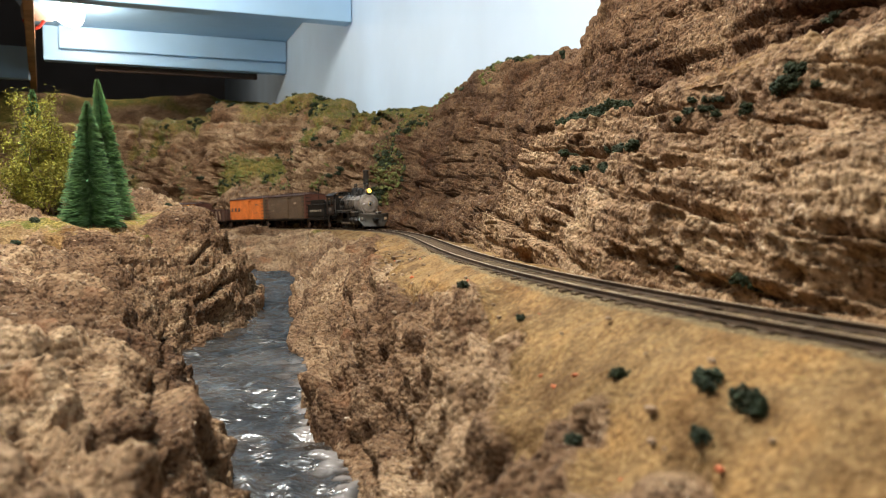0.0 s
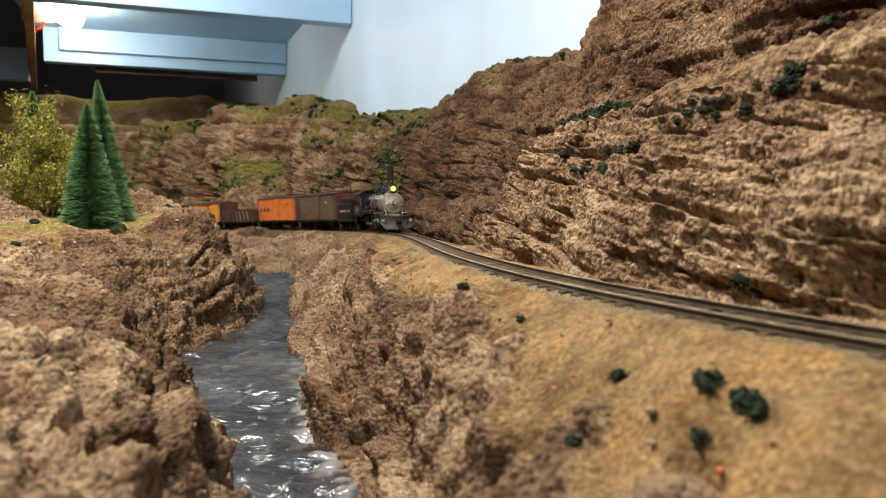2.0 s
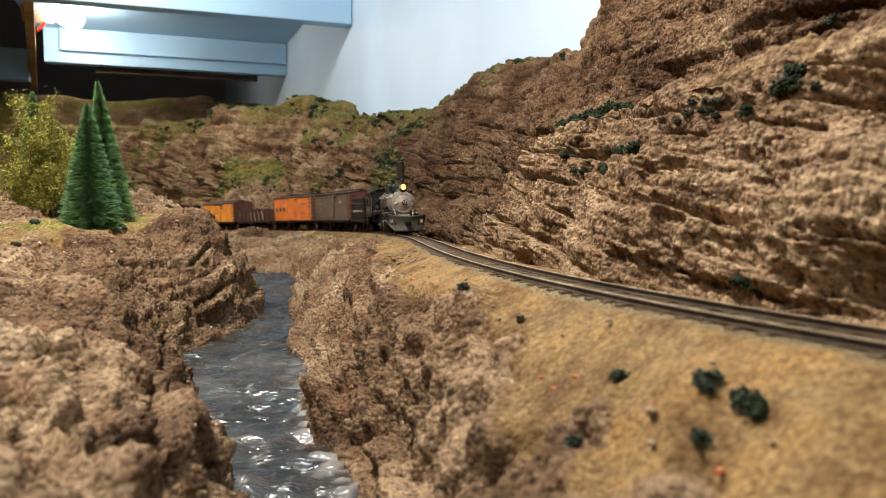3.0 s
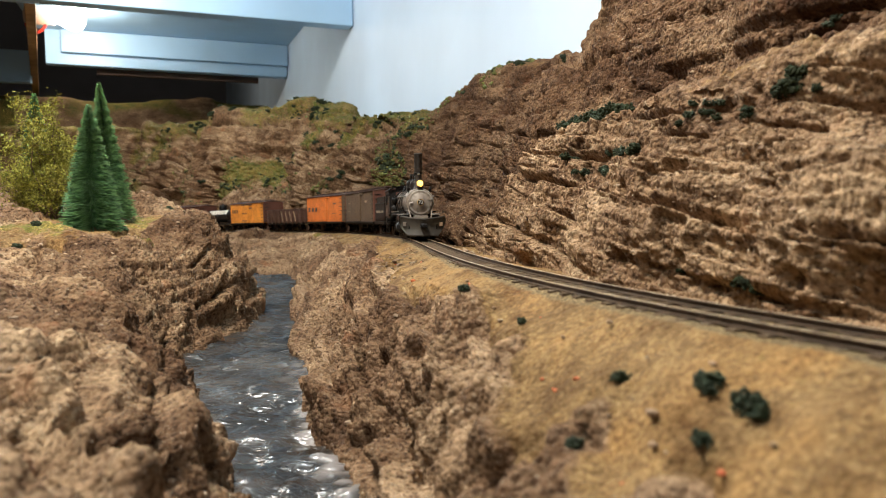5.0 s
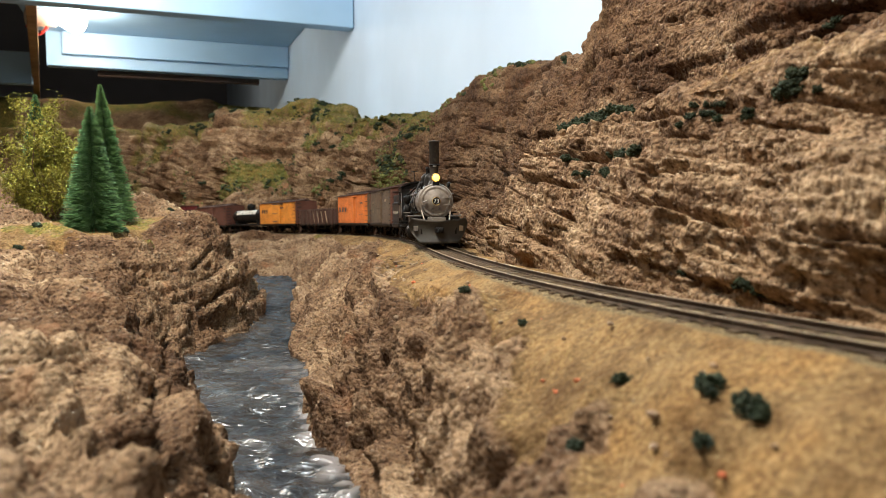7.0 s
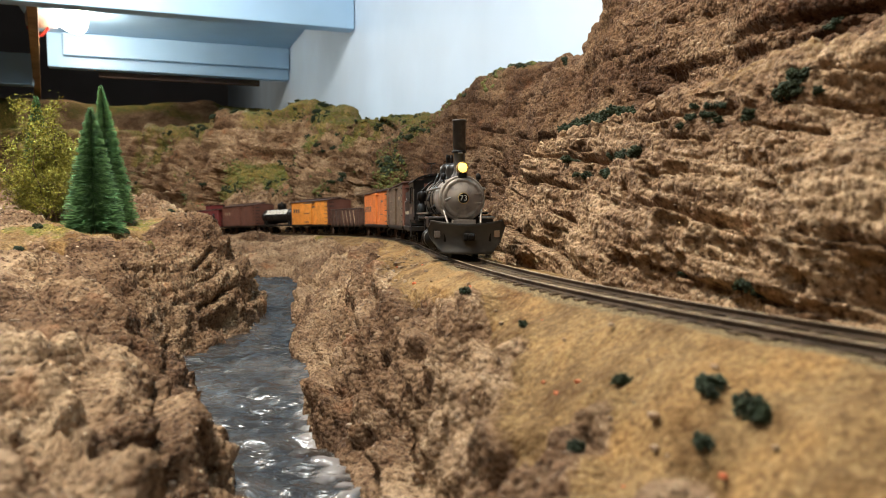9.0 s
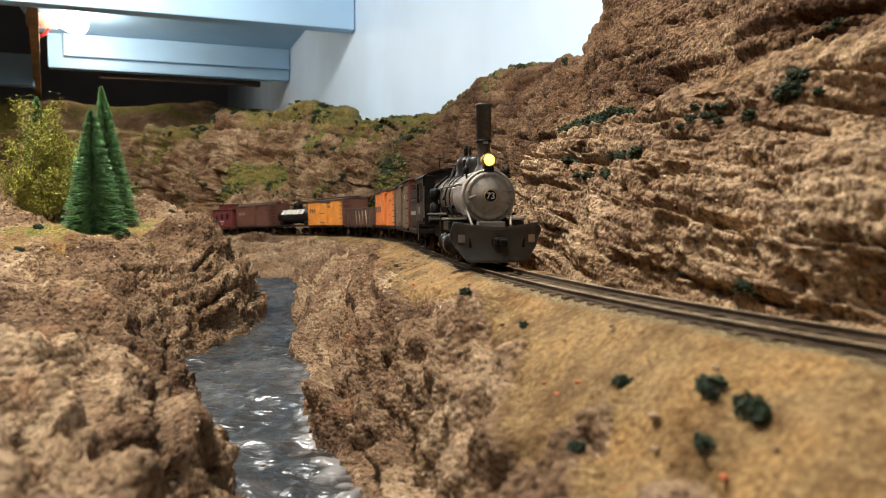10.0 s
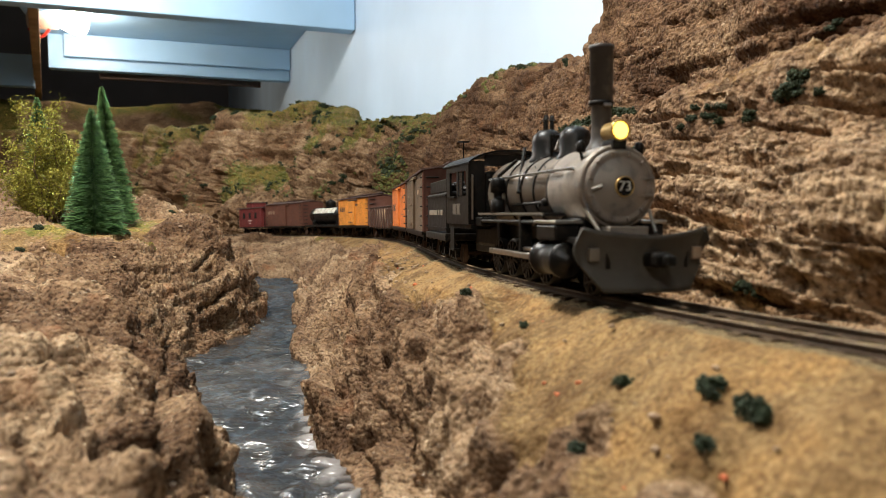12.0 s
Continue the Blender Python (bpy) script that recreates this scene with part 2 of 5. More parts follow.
    col = mixed(nodes, links, rag("ballast"), col, stones)
    links.new(col, bsdf.inputs["Base Color"])
    bsdf.inputs["Roughness"].default_value = 0.9
    bsdf.inputs["Specular IOR Level"].default_value = 0.12
    add = nodes.new("ShaderNodeMath")
    add.operation = "MULTIPLY_ADD"
    add.inputs[1].default_value = 0.5
    links.new(tex(900.0, 4.0, 0.8), add.inputs[0])
    links.new(tex(260.0, 5.0, 0.65), add.inputs[2])
    b = node(nodes, "ShaderNodeBump", Strength=0.6, Distance=0.0026)
    links.new(add.outputs[0], b.inputs["Height"])
    grains = node(nodes, "ShaderNodeBump", Strength=0.75, Distance=0.0013)
    grains.invert = True
    links.new(cell.outputs["Distance"], grains.inputs["Height"])
    links.new(b.outputs[0], grains.inputs["Normal"])
    for relief_node, full, sifted in ((b, 0.6, 0.22), (grains, 0.75, 0.30)):       # sifted sand lies smoother than rock
        strength = nodes.new("ShaderNodeMapRange")
        links.new(mask("sand"), strength.inputs[0])
        strength.inputs[3].default_value, strength.inputs[4].default_value = full, sifted
        links.new(strength.outputs[0], relief_node.inputs["Strength"])
    links.new(grains.outputs[0], bsdf.inputs["Normal"])
    return m


GROUND = ground_material("scenery")


def water_material():
    """Dark clear resin with brush-combed ripples and pale glints painted along the edge by mask."""
    m, nodes, links, bsdf = material("resin_water")
    pos = nodes.new("ShaderNodeNewGeometry").outputs["Position"]
    n = node(nodes, "ShaderNodeTexNoise", Scale=45.0, Detail=4.0)
    links.new(pos, n.inputs["Vector"])
    deep = ramp(nodes, links, n.outputs[0], ((0.35, (0.012, 0.011, 0.010)), (0.7, (0.060, 0.054, 0.048))))
    # the foam mask paints bright reflections of the wet edge into the colour
    bank_glint = nodes.new("ShaderNodeAttribute")
    bank_glint.attribute_name = "foam"
    links.new(mixed(nodes, links, bank_glint.outputs["Fac"], deep, (0.34, 0.31, 0.285)), bsdf.inputs["Base Color"])
    bsdf.inputs["Roughness"].default_value = 0.21
    bsdf.inputs["IOR"].default_value = 1.5
    combed = nodes.new("ShaderNodeMapping")
    combed.inputs["Scale"].default_value = (1.0, 2.2, 1.0)
    links.new(pos, combed.inputs["Vector"])
    w = node(nodes, "ShaderNodeTexNoise", Scale=210.0, Detail=2.0, Roughness=0.5, Distortion=0.6)
    links.new(combed.outputs[0], w.inputs["Vector"])
    b = node(nodes, "ShaderNodeBump", Strength=0.42, Distance=0.0022)
    links.new(w.outputs[0], b.inputs["Height"])
    links.new(b.outputs[0], bsdf.inputs["Normal"])
    return m


RESIN = water_material()
SKY_PAINT = plain("sky_blue_paint", (0.57, 0.74, 0.91), 0.55, vary=0.05, scale=25, bump=0.05, dist=0.0005)
BEAM_PAINT = plain("light_blue_beam_paint", (0.36, 0.58, 0.80), 0.45, vary=0.06, scale=30, bump=0.1, dist=0.0006)
PINE_WOOD = plain("raw_pine", (0.42, 0.24, 0.11), 0.6, vary=0.25, scale=60, bump=0.1, wear=(0.30, 0.16, 0.07))
# dark grey base colour carries the back room's lack of light
DARK_ROOM = plain("shade_grey_room_paint", (0.20, 0.20, 0.22), 0.8, vary=0.2, scale=10, bump=0)
ROOM_PAINT = plain("room_wall_paint", (0.35, 0.33, 0.30), 0.8, vary=0.08, scale=6, bump=0)


# ---- large structure ----
def part(name, bm, mat, parent=None, label=""):
    me = bpy.data.meshes.new(name)
    bm.to_mesh(me)
    bm.free()
    if mat:
        me.materials.append(mat)
    ob = new(name, me)
    ob.parent = parent
    if label:
        ob["label"] = label
    return ob


def box(bm, x0, x1, y0, y1, z0, z1, bevel=0.0, m=None):
    """A box added to bm, its edges rounded by bevel."""
    made = bmesh.ops.create_cube(bm, size=1.0)["verts"]
    for v in made:
        v.co = Vector(((x0 + x1) / 2 + v.co.x * (x1 - x0), (y0 + y1) / 2 + v.co.y * (y1 - y0), (z0 + z1) / 2 + v.co.z * (z1 - z0)))
    if m is not None:
        bmesh.ops.transform(bm, matrix=m, verts=made)
    if bevel:
        edges = list({e for v in made for e in v.link_edges})
        bmesh.ops.bevel(bm, geom=edges, offset=bevel, segments=2, affect="EDGES", profile=0.5)
    return bm


def tube(bm, p, q, r0, r1=None, sides=12, caps=True):
    """A round bar from p to q."""
    p, q = Vector(p), Vector(q)
    r1 = r0 if r1 is None else r1
    turn = (q - p).to_track_quat("Z", "Y").to_matrix().to_4x4()
    m = Matrix.Translation((p + q) / 2) @ turn
    bmesh.ops.create_cone(bm, cap_ends=caps, segments=sides, radius1=r0, radius2=r1, depth=(q - p).length, matrix=m)
    return bm


def lathe(bm, profile, m=None, sides=24, ring=False):
    """Turns (radius, height) rows about z; closes the ends, or joins them into a ring."""
    rings = []
    for r, z in profile:
        rings.append([bm.verts.new((r * math.cos(2 * math.pi * i / sides), r * math.sin(2 * math.pi * i / sides), z)) for i in range(sides)])
    for a, b in zip(rings, rings[1:] + rings[:1] * ring):
        for i in range(sides):
            bm.faces.new((a[i], a[(i + 1) % sides], b[(i + 1) % sides], b[i])).smooth = True
    if not ring:
        bm.faces.new(rings[0][::-1])
        bm.faces.new(rings[-1])
    if m is not None:
        bmesh.ops.transform(bm, matrix=m, verts=[v for r in rings for v in r])
    return bm


def steps(*runs):
    return np.concatenate([np.arange(a, b, d) for a, b, d in runs])


# the valley floor, terrace and bluff: one sheet
gx = steps((-1.3, -0.42, 0.02), (-0.42, -0.26, 0.003), (-0.26, 0.0, 0.0009), (0.0, 0.10, 0.0016), (0.10, 0.30, 0.005))
gy = steps((-0.30, 0.03, 0.006), (0.03, 0.62, 0.0010), (0.62, 0.75, 0.002), (0.75, 1.15, 0.0035), (1.15, 1.9, 0.02))
X, Y = np.meshgrid(gx, gy)
Z, SAND, BALLAST, ROUGH = land(X, Y)
NEAR = 1 - smooth((Y - 0.20) / 0.12)
relief = rock(X, Y, Z, 0.8, NEAR)
BANK = smooth((X - np.interp(Y, RY[:120], RX[:120])) / 0.01)     # 1 on the terrace side of the river
DZ = ROUGH * relief * (1.45 + 0.25 * NEAR) * (1 - 0.10 * BANK)
DZ = DZ + ROUGH * BANK * (0.0030 * (ridged(X / 0.015, Y / 0.015, Z / 0.010, 3, 63) - 0.2) + 0.0030 * fbm(X / 0.0075, Y / 0.0075, Z / 0.006, 3, 67))
zx, zy = np.gradient(Z, gx, axis=1), np.gradient(Z, gy, axis=0)
for _ in range(4):                       # softened slopes, along which the relief is pushed out
    for arr in (zx, zy):
        arr[1:-1, 1:-1] = (arr[1:-1, 1:-1] * 2 + arr[:-2, 1:-1] + arr[2:, 1:-1] + arr[1:-1, :-2] + arr[1:-1, 2:]) / 6
length = np.sqrt(zx ** 2 + zy ** 2 + 1)
grain = 0.0004 * fbm(X / 0.005, Y / 0.005, 0 * X, 3, 81) * (1 - 0.35 * BALLAST) + 0.0020 * fbm(X / 0.03, Y / 0.03, 0 * X, 3, 85) * (1 - BALLAST)
P = np.stack([X - zx / length * DZ, Y - zy / length * DZ, Z + DZ / length + grain], -1)
LAND_Z = P[..., 2]
LAND_TURF = np.clip(smooth(SAND / 0.4) * (fbm(X / 0.02, Y / 0.02, 0 * X, 3, 99) * 0.9 + np.where(X < -0.13, 0.22, 0.02)), 0, 0.5) * (1 - BALLAST) * np.where(X < -0.13, 1.0, 0.4)
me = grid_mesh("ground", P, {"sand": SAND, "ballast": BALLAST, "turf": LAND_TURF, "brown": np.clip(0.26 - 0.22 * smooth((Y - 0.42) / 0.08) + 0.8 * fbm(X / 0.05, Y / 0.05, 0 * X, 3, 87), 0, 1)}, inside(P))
me.materials.append(GROUND)
ground = tagged(new("ground", me), "tan sandy terrace and brown plaster rock banks", "ground", kind="structure")


def ground_z(x, y):
    i = np.clip(np.searchsorted(gy, y), 0, len(gy) - 1)
    j = np.clip(np.searchsorted(gx, x), 0, len(gx) - 1)
    i0, j0 = max(i - 14, 0), max(j - 14, 0)
    near = P[i0:i + 15, j0:j + 15]
    d = (near[..., 0] - x) ** 2 + (near[..., 1] - y) ** 2
    return float(near[..., 2].flat[int(np.argmin(d))])


# the water: a rippled resin sheet
wx, wy = steps((-1.2, -0.36, 0.01), (-0.36, 0.06, 0.0013)), steps((-0.28, 0.05, 0.01), (0.05, 0.72, 0.0015), (0.72, 1.15, 0.01))
WX, WY = np.meshgrid(wx, wy)
ripple = 0.0021 * fbm(WX / 0.019, WY / 0.0095, 0 * WX, 2, 101) + 0.0013 * (ridged(WX / 0.011, WY / 0.0052, 0 * WX, 2, 105) - 0.2)
wi, wd = nearest(WX, WY, RX, RY)
from_bank = RW[wi] - wd                 # painted glints hug the bank of the terrace side, and thin out upstream
terrace_side = RDX[wi] * (WY - RY[wi]) - RDY[wi] * (WX - RX[wi]) < 0
BANK_GLINT = np.exp(-(np.maximum(from_bank, 0) / 0.0042) ** 2) * np.where(terrace_side, 1.0, 0.25) * smooth((0.34 - WY) / 0.1)
BANK_GLINT = np.clip(BANK_GLINT * (0.30 + 1.9 * fbm(WX / 0.005, WY / 0.004, 0 * WX, 4, 107)), 0, 0.5)
ripple = ripple + 0.0016 * BANK_GLINT
# foam holds the painted glints
me = grid_mesh("river", np.stack([WX, WY, WATER + ripple], -1), {"foam": BANK_GLINT})
me.materials.append(RESIN)
tagged(new("river", me), "glossy dark grey resin river with rippled surface", "river", kind="structure")

# the cliff and the hills behind the track: one sheet swept along the track
RIDGE_S = (-0.2, 0.23, 0.288, 0.310, 0.335, 0.364, 0.44, 0.50, 0.55, 0.60, 0.65, 0.70, 0.75, 0.80, 0.86, 0.90, 0.95, 1.00, 1.08, 1.17, 1.23, 1.30, 1.5, 1.9, 2.6)
RIDGE_H = (0.30, 0.31, 0.30, 0.25, 0.165, 0.118, 0.126, 0.134, 0.141, 0.142, 0.131, 0.112, 0.104, 0.126, 0.149, 0.150, 0.148, 0.153, 0.162, 0.198, 0.166,  0.178, 0.172, 0.19, 0.24)
FOLD_V = np.array((0.0, 0.10, 0.28, 0.36, 0.62, 0.80, 0.90, 1.0))
FOLD_U = np.array((0.0, 0.006, 0.028, 0.054, 0.090, 0.145, 0.190, 0.28))
FOLD_Z = np.array((-0.05, 0.06, 0.195, 0.235, 0.58, 0.97, 1.0, 0.75))
cs = steps((-0.20, 0.02, 0.004), (0.02, 0.45, 0.00085), (0.45, 0.75, 0.0016), (0.75, 1.25, 0.0025), (1.25, 2.6, 0.008))
cv = np.concatenate([np.linspace(0, 0.40, 240)[:-1], np.linspace(0.40, 0.72, 190)[:-1], np.linspace(0.72, 1, 70)])
S, V = np.meshgrid(cs, cv)
high = np.interp(S, RIDGE_S, RIDGE_H)
high = high + (0.008 + 0.010 * smooth((S - 0.7) / 0.2)) * fbm(S / 0.07, 0 * S, 0 * S + 3.3, 3, 111)
hill = smooth((S - 0.62) / 0.2)                 # gentler beyond the big cliff
U = np.interp(V, FOLD_V, FOLD_U) * (high / 0.31) ** 0.8 * (1 + 0.5 * hill)
U = U + 0.0262 + 0.004 * fbm(S / 0.05, 0 * S, 0 * S, 3, 115) + (0.012 + 0.048 * hill) * smooth((V - 0.1) / 0.3) * fbm(S / (0.09 + 0.03 * hill) - 0.5 * V, V * 1.6, 0 * S, 2, 119)
BX, BY, _ = on_track(S, U)
BZ = grade(S) - 0.006 + (high - grade(S)) * np.interp(V, FOLD_V, FOLD_Z)
BP = np.stack([BX, BY, BZ], -1)
du = np.gradient(BP, axis=1)
dv = np.gradient(BP, axis=0)
nrm = np.cross(dv, du)
nrm /= np.maximum(np.linalg.norm(nrm, axis=-1, keepdims=True), 1e-9)
nrm *= np.where((nrm[..., 2:] < 0) & (V[..., None] > 0.5), -1, 1)
CTURF = np.clip(0.25 + 1.9 * fbm(BX / 0.06, BY / 0.06, BZ / 0.06, 3, 131), 0, 1) * (0.15 + 0.85 * hill) * smooth((V - 0.2) / 0.25)
CTURF = np.maximum(CTURF, (0.5 + 0.4 * hill) * smooth((S - 0.46) / 0.06) * smooth((V - 0.70 + 0.08 * fbm(S / 0.03, V * 8, 0 * S, 2, 135)) / 0.10))
shape = rock(BX, BY, BZ, 1.0) * (1 - hill) + rock(BX, BY, BZ, 1.9) * 1.7 * hill
shape = shape * (1 - 0.45 * np.clip(CTURF, 0, 1)) * (0.25 + 0.75 * smooth(V / 0.09))
# a boulder, a hollow above it and a brow over that, where the cliff comes close to the track
near_end = smooth((0.095 - S) / 0.05)
shape = shape + near_end * (0.008 * np.exp(-((BZ - 0.021) / 0.011) ** 2) - 0.012 * np.exp(-((BZ - 0.039) / 0.008) ** 2) + 0.007 * smooth((BZ - 0.046) / 0.012) * (1 - smooth((BZ - 0.070) / 0.02)))
CP = BP + nrm * shape[..., None]
# browner, redder rock with shade painted in, on the hill past the cliff and in patches of the far hills and the upper
# cliff
BROWN_AND_SHADE = np.clip(np.maximum(0.95 * smooth((S - 0.31) / 0.1) * (1 - smooth((S - 0.74) / 0.1)), 0.95 * smooth((V - 0.285 + 0.05 * fbm(BX / 0.03, BY / 0.03, BZ / 0.03, 2, 139)) / 0.05) * (1 - hill)) + 0.5 * fbm(BX / 0.06, BY / 0.06, BZ / 0.05, 3, 133) + 0.05 * hill, 0, 1)
CSAND = np.clip(0.34 * smooth((fbm(BX / 0.04, BY / 0.04, BZ / 0.03, 3, 137) - 0.05) / 0.3) * smooth((nrm[..., 2] - 0.35) / 0.4), 0, 0.6)
me = grid_mesh("cliff", CP, {"turf": CTURF * 0.5, "brown": BROWN_AND_SHADE, "sand": CSAND, "ballast": np.zeros_like(S)}, inside(CP))
me.materials.append(GROUND)
tagged(new("cliff", me), "brown layered plaster cliff with turfed hills", "cliff", kind="structure")


def cliff_point(s, v):
    i, j = min(int(np.searchsorted(cv, v)), len(cv) - 1), min(int(np.searchsorted(cs, s)), len(cs) - 1)
    return Vector(CP[i, j]), Vector(nrm[i, j])


DARK_WOOD = plain("dark_stained_wood", (0.055, 0.030, 0.018), 0.7, vary=0.25, scale=60)

# the room: axes along the backdrop wall (a) and along the beams (b)
WALL_A = Vector((math.sin(radians(-21)), math.cos(radians(-21)), 0))
WALL_B = Vector((math.cos(radians(-21)), -math.sin(radians(-21)), 0))
CORNER = Vector((-0.46, 2.2, 0))
ROOM = Matrix((( WALL_B.x, WALL_A.x, 0, CORNER.x), (WALL_B.y, WALL_A.y, 0, CORNER.y), (0, 0, 1, 0), (0, 0, 0, 1)))


def slab(name, x0, x1, y0, y1, z0, z1, mat, label, category, bevel=0.0, kind="structure"):
    ob = part(name, box(bmesh.new(), x0, x1, y0, y1, z0, z1, bevel), mat)
    ob.matrix_world = ROOM
    return tagged(ob, label, category, kind=kind)


slab("wall_backdrop", 0.0, 0.05, -4.0, 3.0, -1.1, 1.3, SKY_PAINT, "backdrop wall painted pale sky blue", "wall")
slab("ceiling_panel", -0.66, -0.002, -4.0, 0.0, 0.462, 0.475, BEAM_PAINT, "light blue painted panel over the layout", "ceiling")
slab("beam_1", -0.64, -0.002, -0.80, -0.762, 0.351, 0.460, BEAM_PAINT, "light blue painted wooden beam", "beam", 0.002)
slab("beam_2", -0.64, -0.002, 0.0, 0.038, 0.372, 0.475, BEAM_PAINT, "light blue painted wooden header beam", "beam", 0.002)
slab("trim_1", -0.60, -0.003, -0.020, -0.002, 0.402, 0.461, BEAM_PAINT, "light blue painted board on the header", "trim", 0.0015)
rail = slab("valance_rail", -0.016, 0.004, -0.75, 1.0, 0.383, 0.46, PINE_WOOD, "raw pine rail along the valance", "rail", 0.002)
rail.matrix_world = Matrix.Translation((-1.005, 1.83, 0)) @ pose(0, 0, 0, 0, 0, 28.7)
slab("trim_2", -0.52, -0.08, 0.050, 0.066, 0.358, 0.395, DARK_WOOD, "brown board behind the header beam", "trim", 0.001)
slab("beam_3", -1.45, -0.72, 0.30, 0.338, 0.36, 0.455, BEAM_PAINT, "light blue painted beam in the shade", "beam", 0.002)
# the back wall's dimness is in its paint
slab("wall_back", -3.0, 0.0, 2.2, 2.25, -1.1, 1.3, DARK_ROOM, "back wall of the room, painted dark for shade", "wall")
slab("wall_side", -3.0, -2.95, -4.0, 2.25, -1.1, 1.3, ROOM_PAINT, "plain painted room wall", "wall")
slab("wall_front", -3.0, 0.05, -4.05, -4.0, -1.1, 1.3, ROOM_PAINT, "plain painted room wall", "wall")
slab("ceiling", -3.0, 0.05, -4.0, 2.25, 1.3, 1.35, ROOM_PAINT, "plain room ceiling", "ceiling")
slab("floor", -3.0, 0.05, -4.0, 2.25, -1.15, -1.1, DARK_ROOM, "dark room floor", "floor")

# a far hill in the shade behind the header beam
hx, hy = np.meshgrid(np.arange(-1.5, 0.001, 0.012), np.arange(0.10, 1.2, 0.012))
rise = (0.33 + 0.035 * fbm(hx / 0.25, 0 * hx, 0 * hx, 3, 141)) * smooth((hy - 0.10) / 0.42) * (1 - 0.6 * smooth((hy - 0.75) / 0.4))
rise = rise + 0.012 * fbm(hx / 0.07, hy / 0.07, 0 * hx, 4, 145) + 0.015
me = grid_mesh("hill", np.stack([hx, hy, rise], -1), {"turf": np.clip(0.45 + fbm(hx / 0.12, hy / 0.12, 0 * hx, 3, 149), 0, 1), "sand": 0 * hx + 0.3, "ballast": 0 * hx})
me.materials.append(GROUND)
hill_ob = new("hill_back", me)
hill_ob.matrix_world = ROOM @ Matrix.Translation((-0.003, 0, 0))
tagged(hill_ob, "turfed brown far hill in the shade", "hill", kind="structure")

# the bench under the scenery
bench = part("bench", box(bmesh.new(), -1.55, -0.004, -2.55, 1.25, -0.16, -0.125, 0.002), DARK_WOOD)
bench.matrix_world = ROOM
tagged(bench, "plain plywood bench under the scenery", "bench", kind="structure")


# ---- materials of the train and the plants ----
def board_paint(name, colour, wear, pitch=0.0016, axis="X", rough=0.7):
    """Painted boards with grooves, dust and chipped paint."""
    m, nodes, links, bsdf = material(name)
    geo = nodes.new("ShaderNodeTexCoord").outputs["Object"]
    sep = nodes.new("ShaderNodeSeparateXYZ")
    links.new(geo, sep.inputs[0])
    frac = nodes.new("ShaderNodeMath")
    frac.operation = "PINGPONG"
    frac.inputs[1].default_value = pitch / 2
    links.new(sep.outputs[axis], frac.inputs[0])
    groove = nodes.new("ShaderNodeMapRange")
    groove.inputs[1].default_value, groove.inputs[2].default_value = 0.0, pitch * 0.12
    links.new(frac.outputs[0], groove.inputs[0])
    big = node(nodes, "ShaderNodeTexNoise", Scale=90.0, Detail=4.0)
    fine = node(nodes, "ShaderNodeTexNoise", Scale=700.0, Detail=4.0, Roughness=0.7)
    mp = nodes.new("ShaderNodeMapping")
    mp.inputs["Scale"].default_value = (1, 1, 0.18)
    links.new(geo, mp.inputs[0])
    links.new(geo, big.inputs["Vector"])
    links.new(mp.outputs[0], fine.inputs["Vector"])
    col = ramp(nodes, links, big.outputs[0], ((0.3, tuple(c * 0.78 for c in colour)), (0.7, tuple(min(1, c * 1.15) for c in colour))))
    col = mixed(nodes, links, ramp(nodes, links, fine.outputs[0], ((0.55, (0, 0, 0)), (0.78, (0.8, 0.8, 0.8)))), col, wear)
    col = mixed(nodes, links, groove.outputs[0], tuple(c * 0.45 for c in colour), col)
    links.new(col, bsdf.inputs["Base Color"])
    bsdf.inputs["Roughness"].default_value = rough
    bsdf.inputs["Specular IOR Level"].default_value = 0.25
    b = node(nodes, "ShaderNodeBump", Strength=0.6, Distance=0.0003)
    links.new(groove.outputs[0], b.inputs["Height"])
    links.new(b.outputs[0], bsdf.inputs["Normal"])
    return m


ORANGE = board_paint("orange_boards", (0.66, 0.18, 0.030), (0.42, 0.12, 0.035))
YELLOW = board_paint("yellow_orange_boards", (0.72, 0.27, 0.035), (0.42, 0.17, 0.05))
BROWN = board_paint("brown_boards", (0.108, 0.070, 0.040), (0.18, 0.125, 0.080))
OXIDE = board_paint("oxide_red_boards", (0.115, 0.045, 0.028), (0.17, 0.09, 0.06))
RED = board_paint("caboose_red_boards", (0.13, 0.020, 0.019), (0.15, 0.06, 0.045))
GONDOLA = board_paint("gondola_brown_boards", (0.070, 0.034, 0.022), (0.13, 0.07, 0.045), 0.0022, "Z")
ROOF = board_paint("roof_boards", (0.075, 0.042, 0.034), (0.15, 0.10, 0.08), 0.0018)
BLACK = plain("weathered_black", (0.007, 0.0066, 0.006), 0.46, 0.0, 0.25, 500, 0.1, wear=(0.024, 0.019, 0.014), shine=0.13)
GLOSS_BLACK = plain("engine_black", (0.009, 0.0084, 0.0078), 0.38, 0.0, 0.2, 400, 0.05, wear=(0.020, 0.016, 0.012), shine=0.2)
JACKET = plain("boiler_jacket", (0.115, 0.092, 0.068), 0.42, 0.35, 0.18, 300, 0.06, wear=(0.14, 0.118, 0.095))
GRAPHITE = plain("smokebox_graphite", (0.212, 0.182, 0.147), 0.5, 0.25, 0.15, 350, 0.12, wear=(0.13, 0.115, 0.10))
DULL_STEEL = plain("dull_steel", (0.17, 0.15, 0.125), 0.5, 0.5, 0.2, 500, 0.05)
STEEL = plain("bare_steel", (0.42, 0.40, 0.37), 0.32, 1.0, 0.2, 500, 0.05)
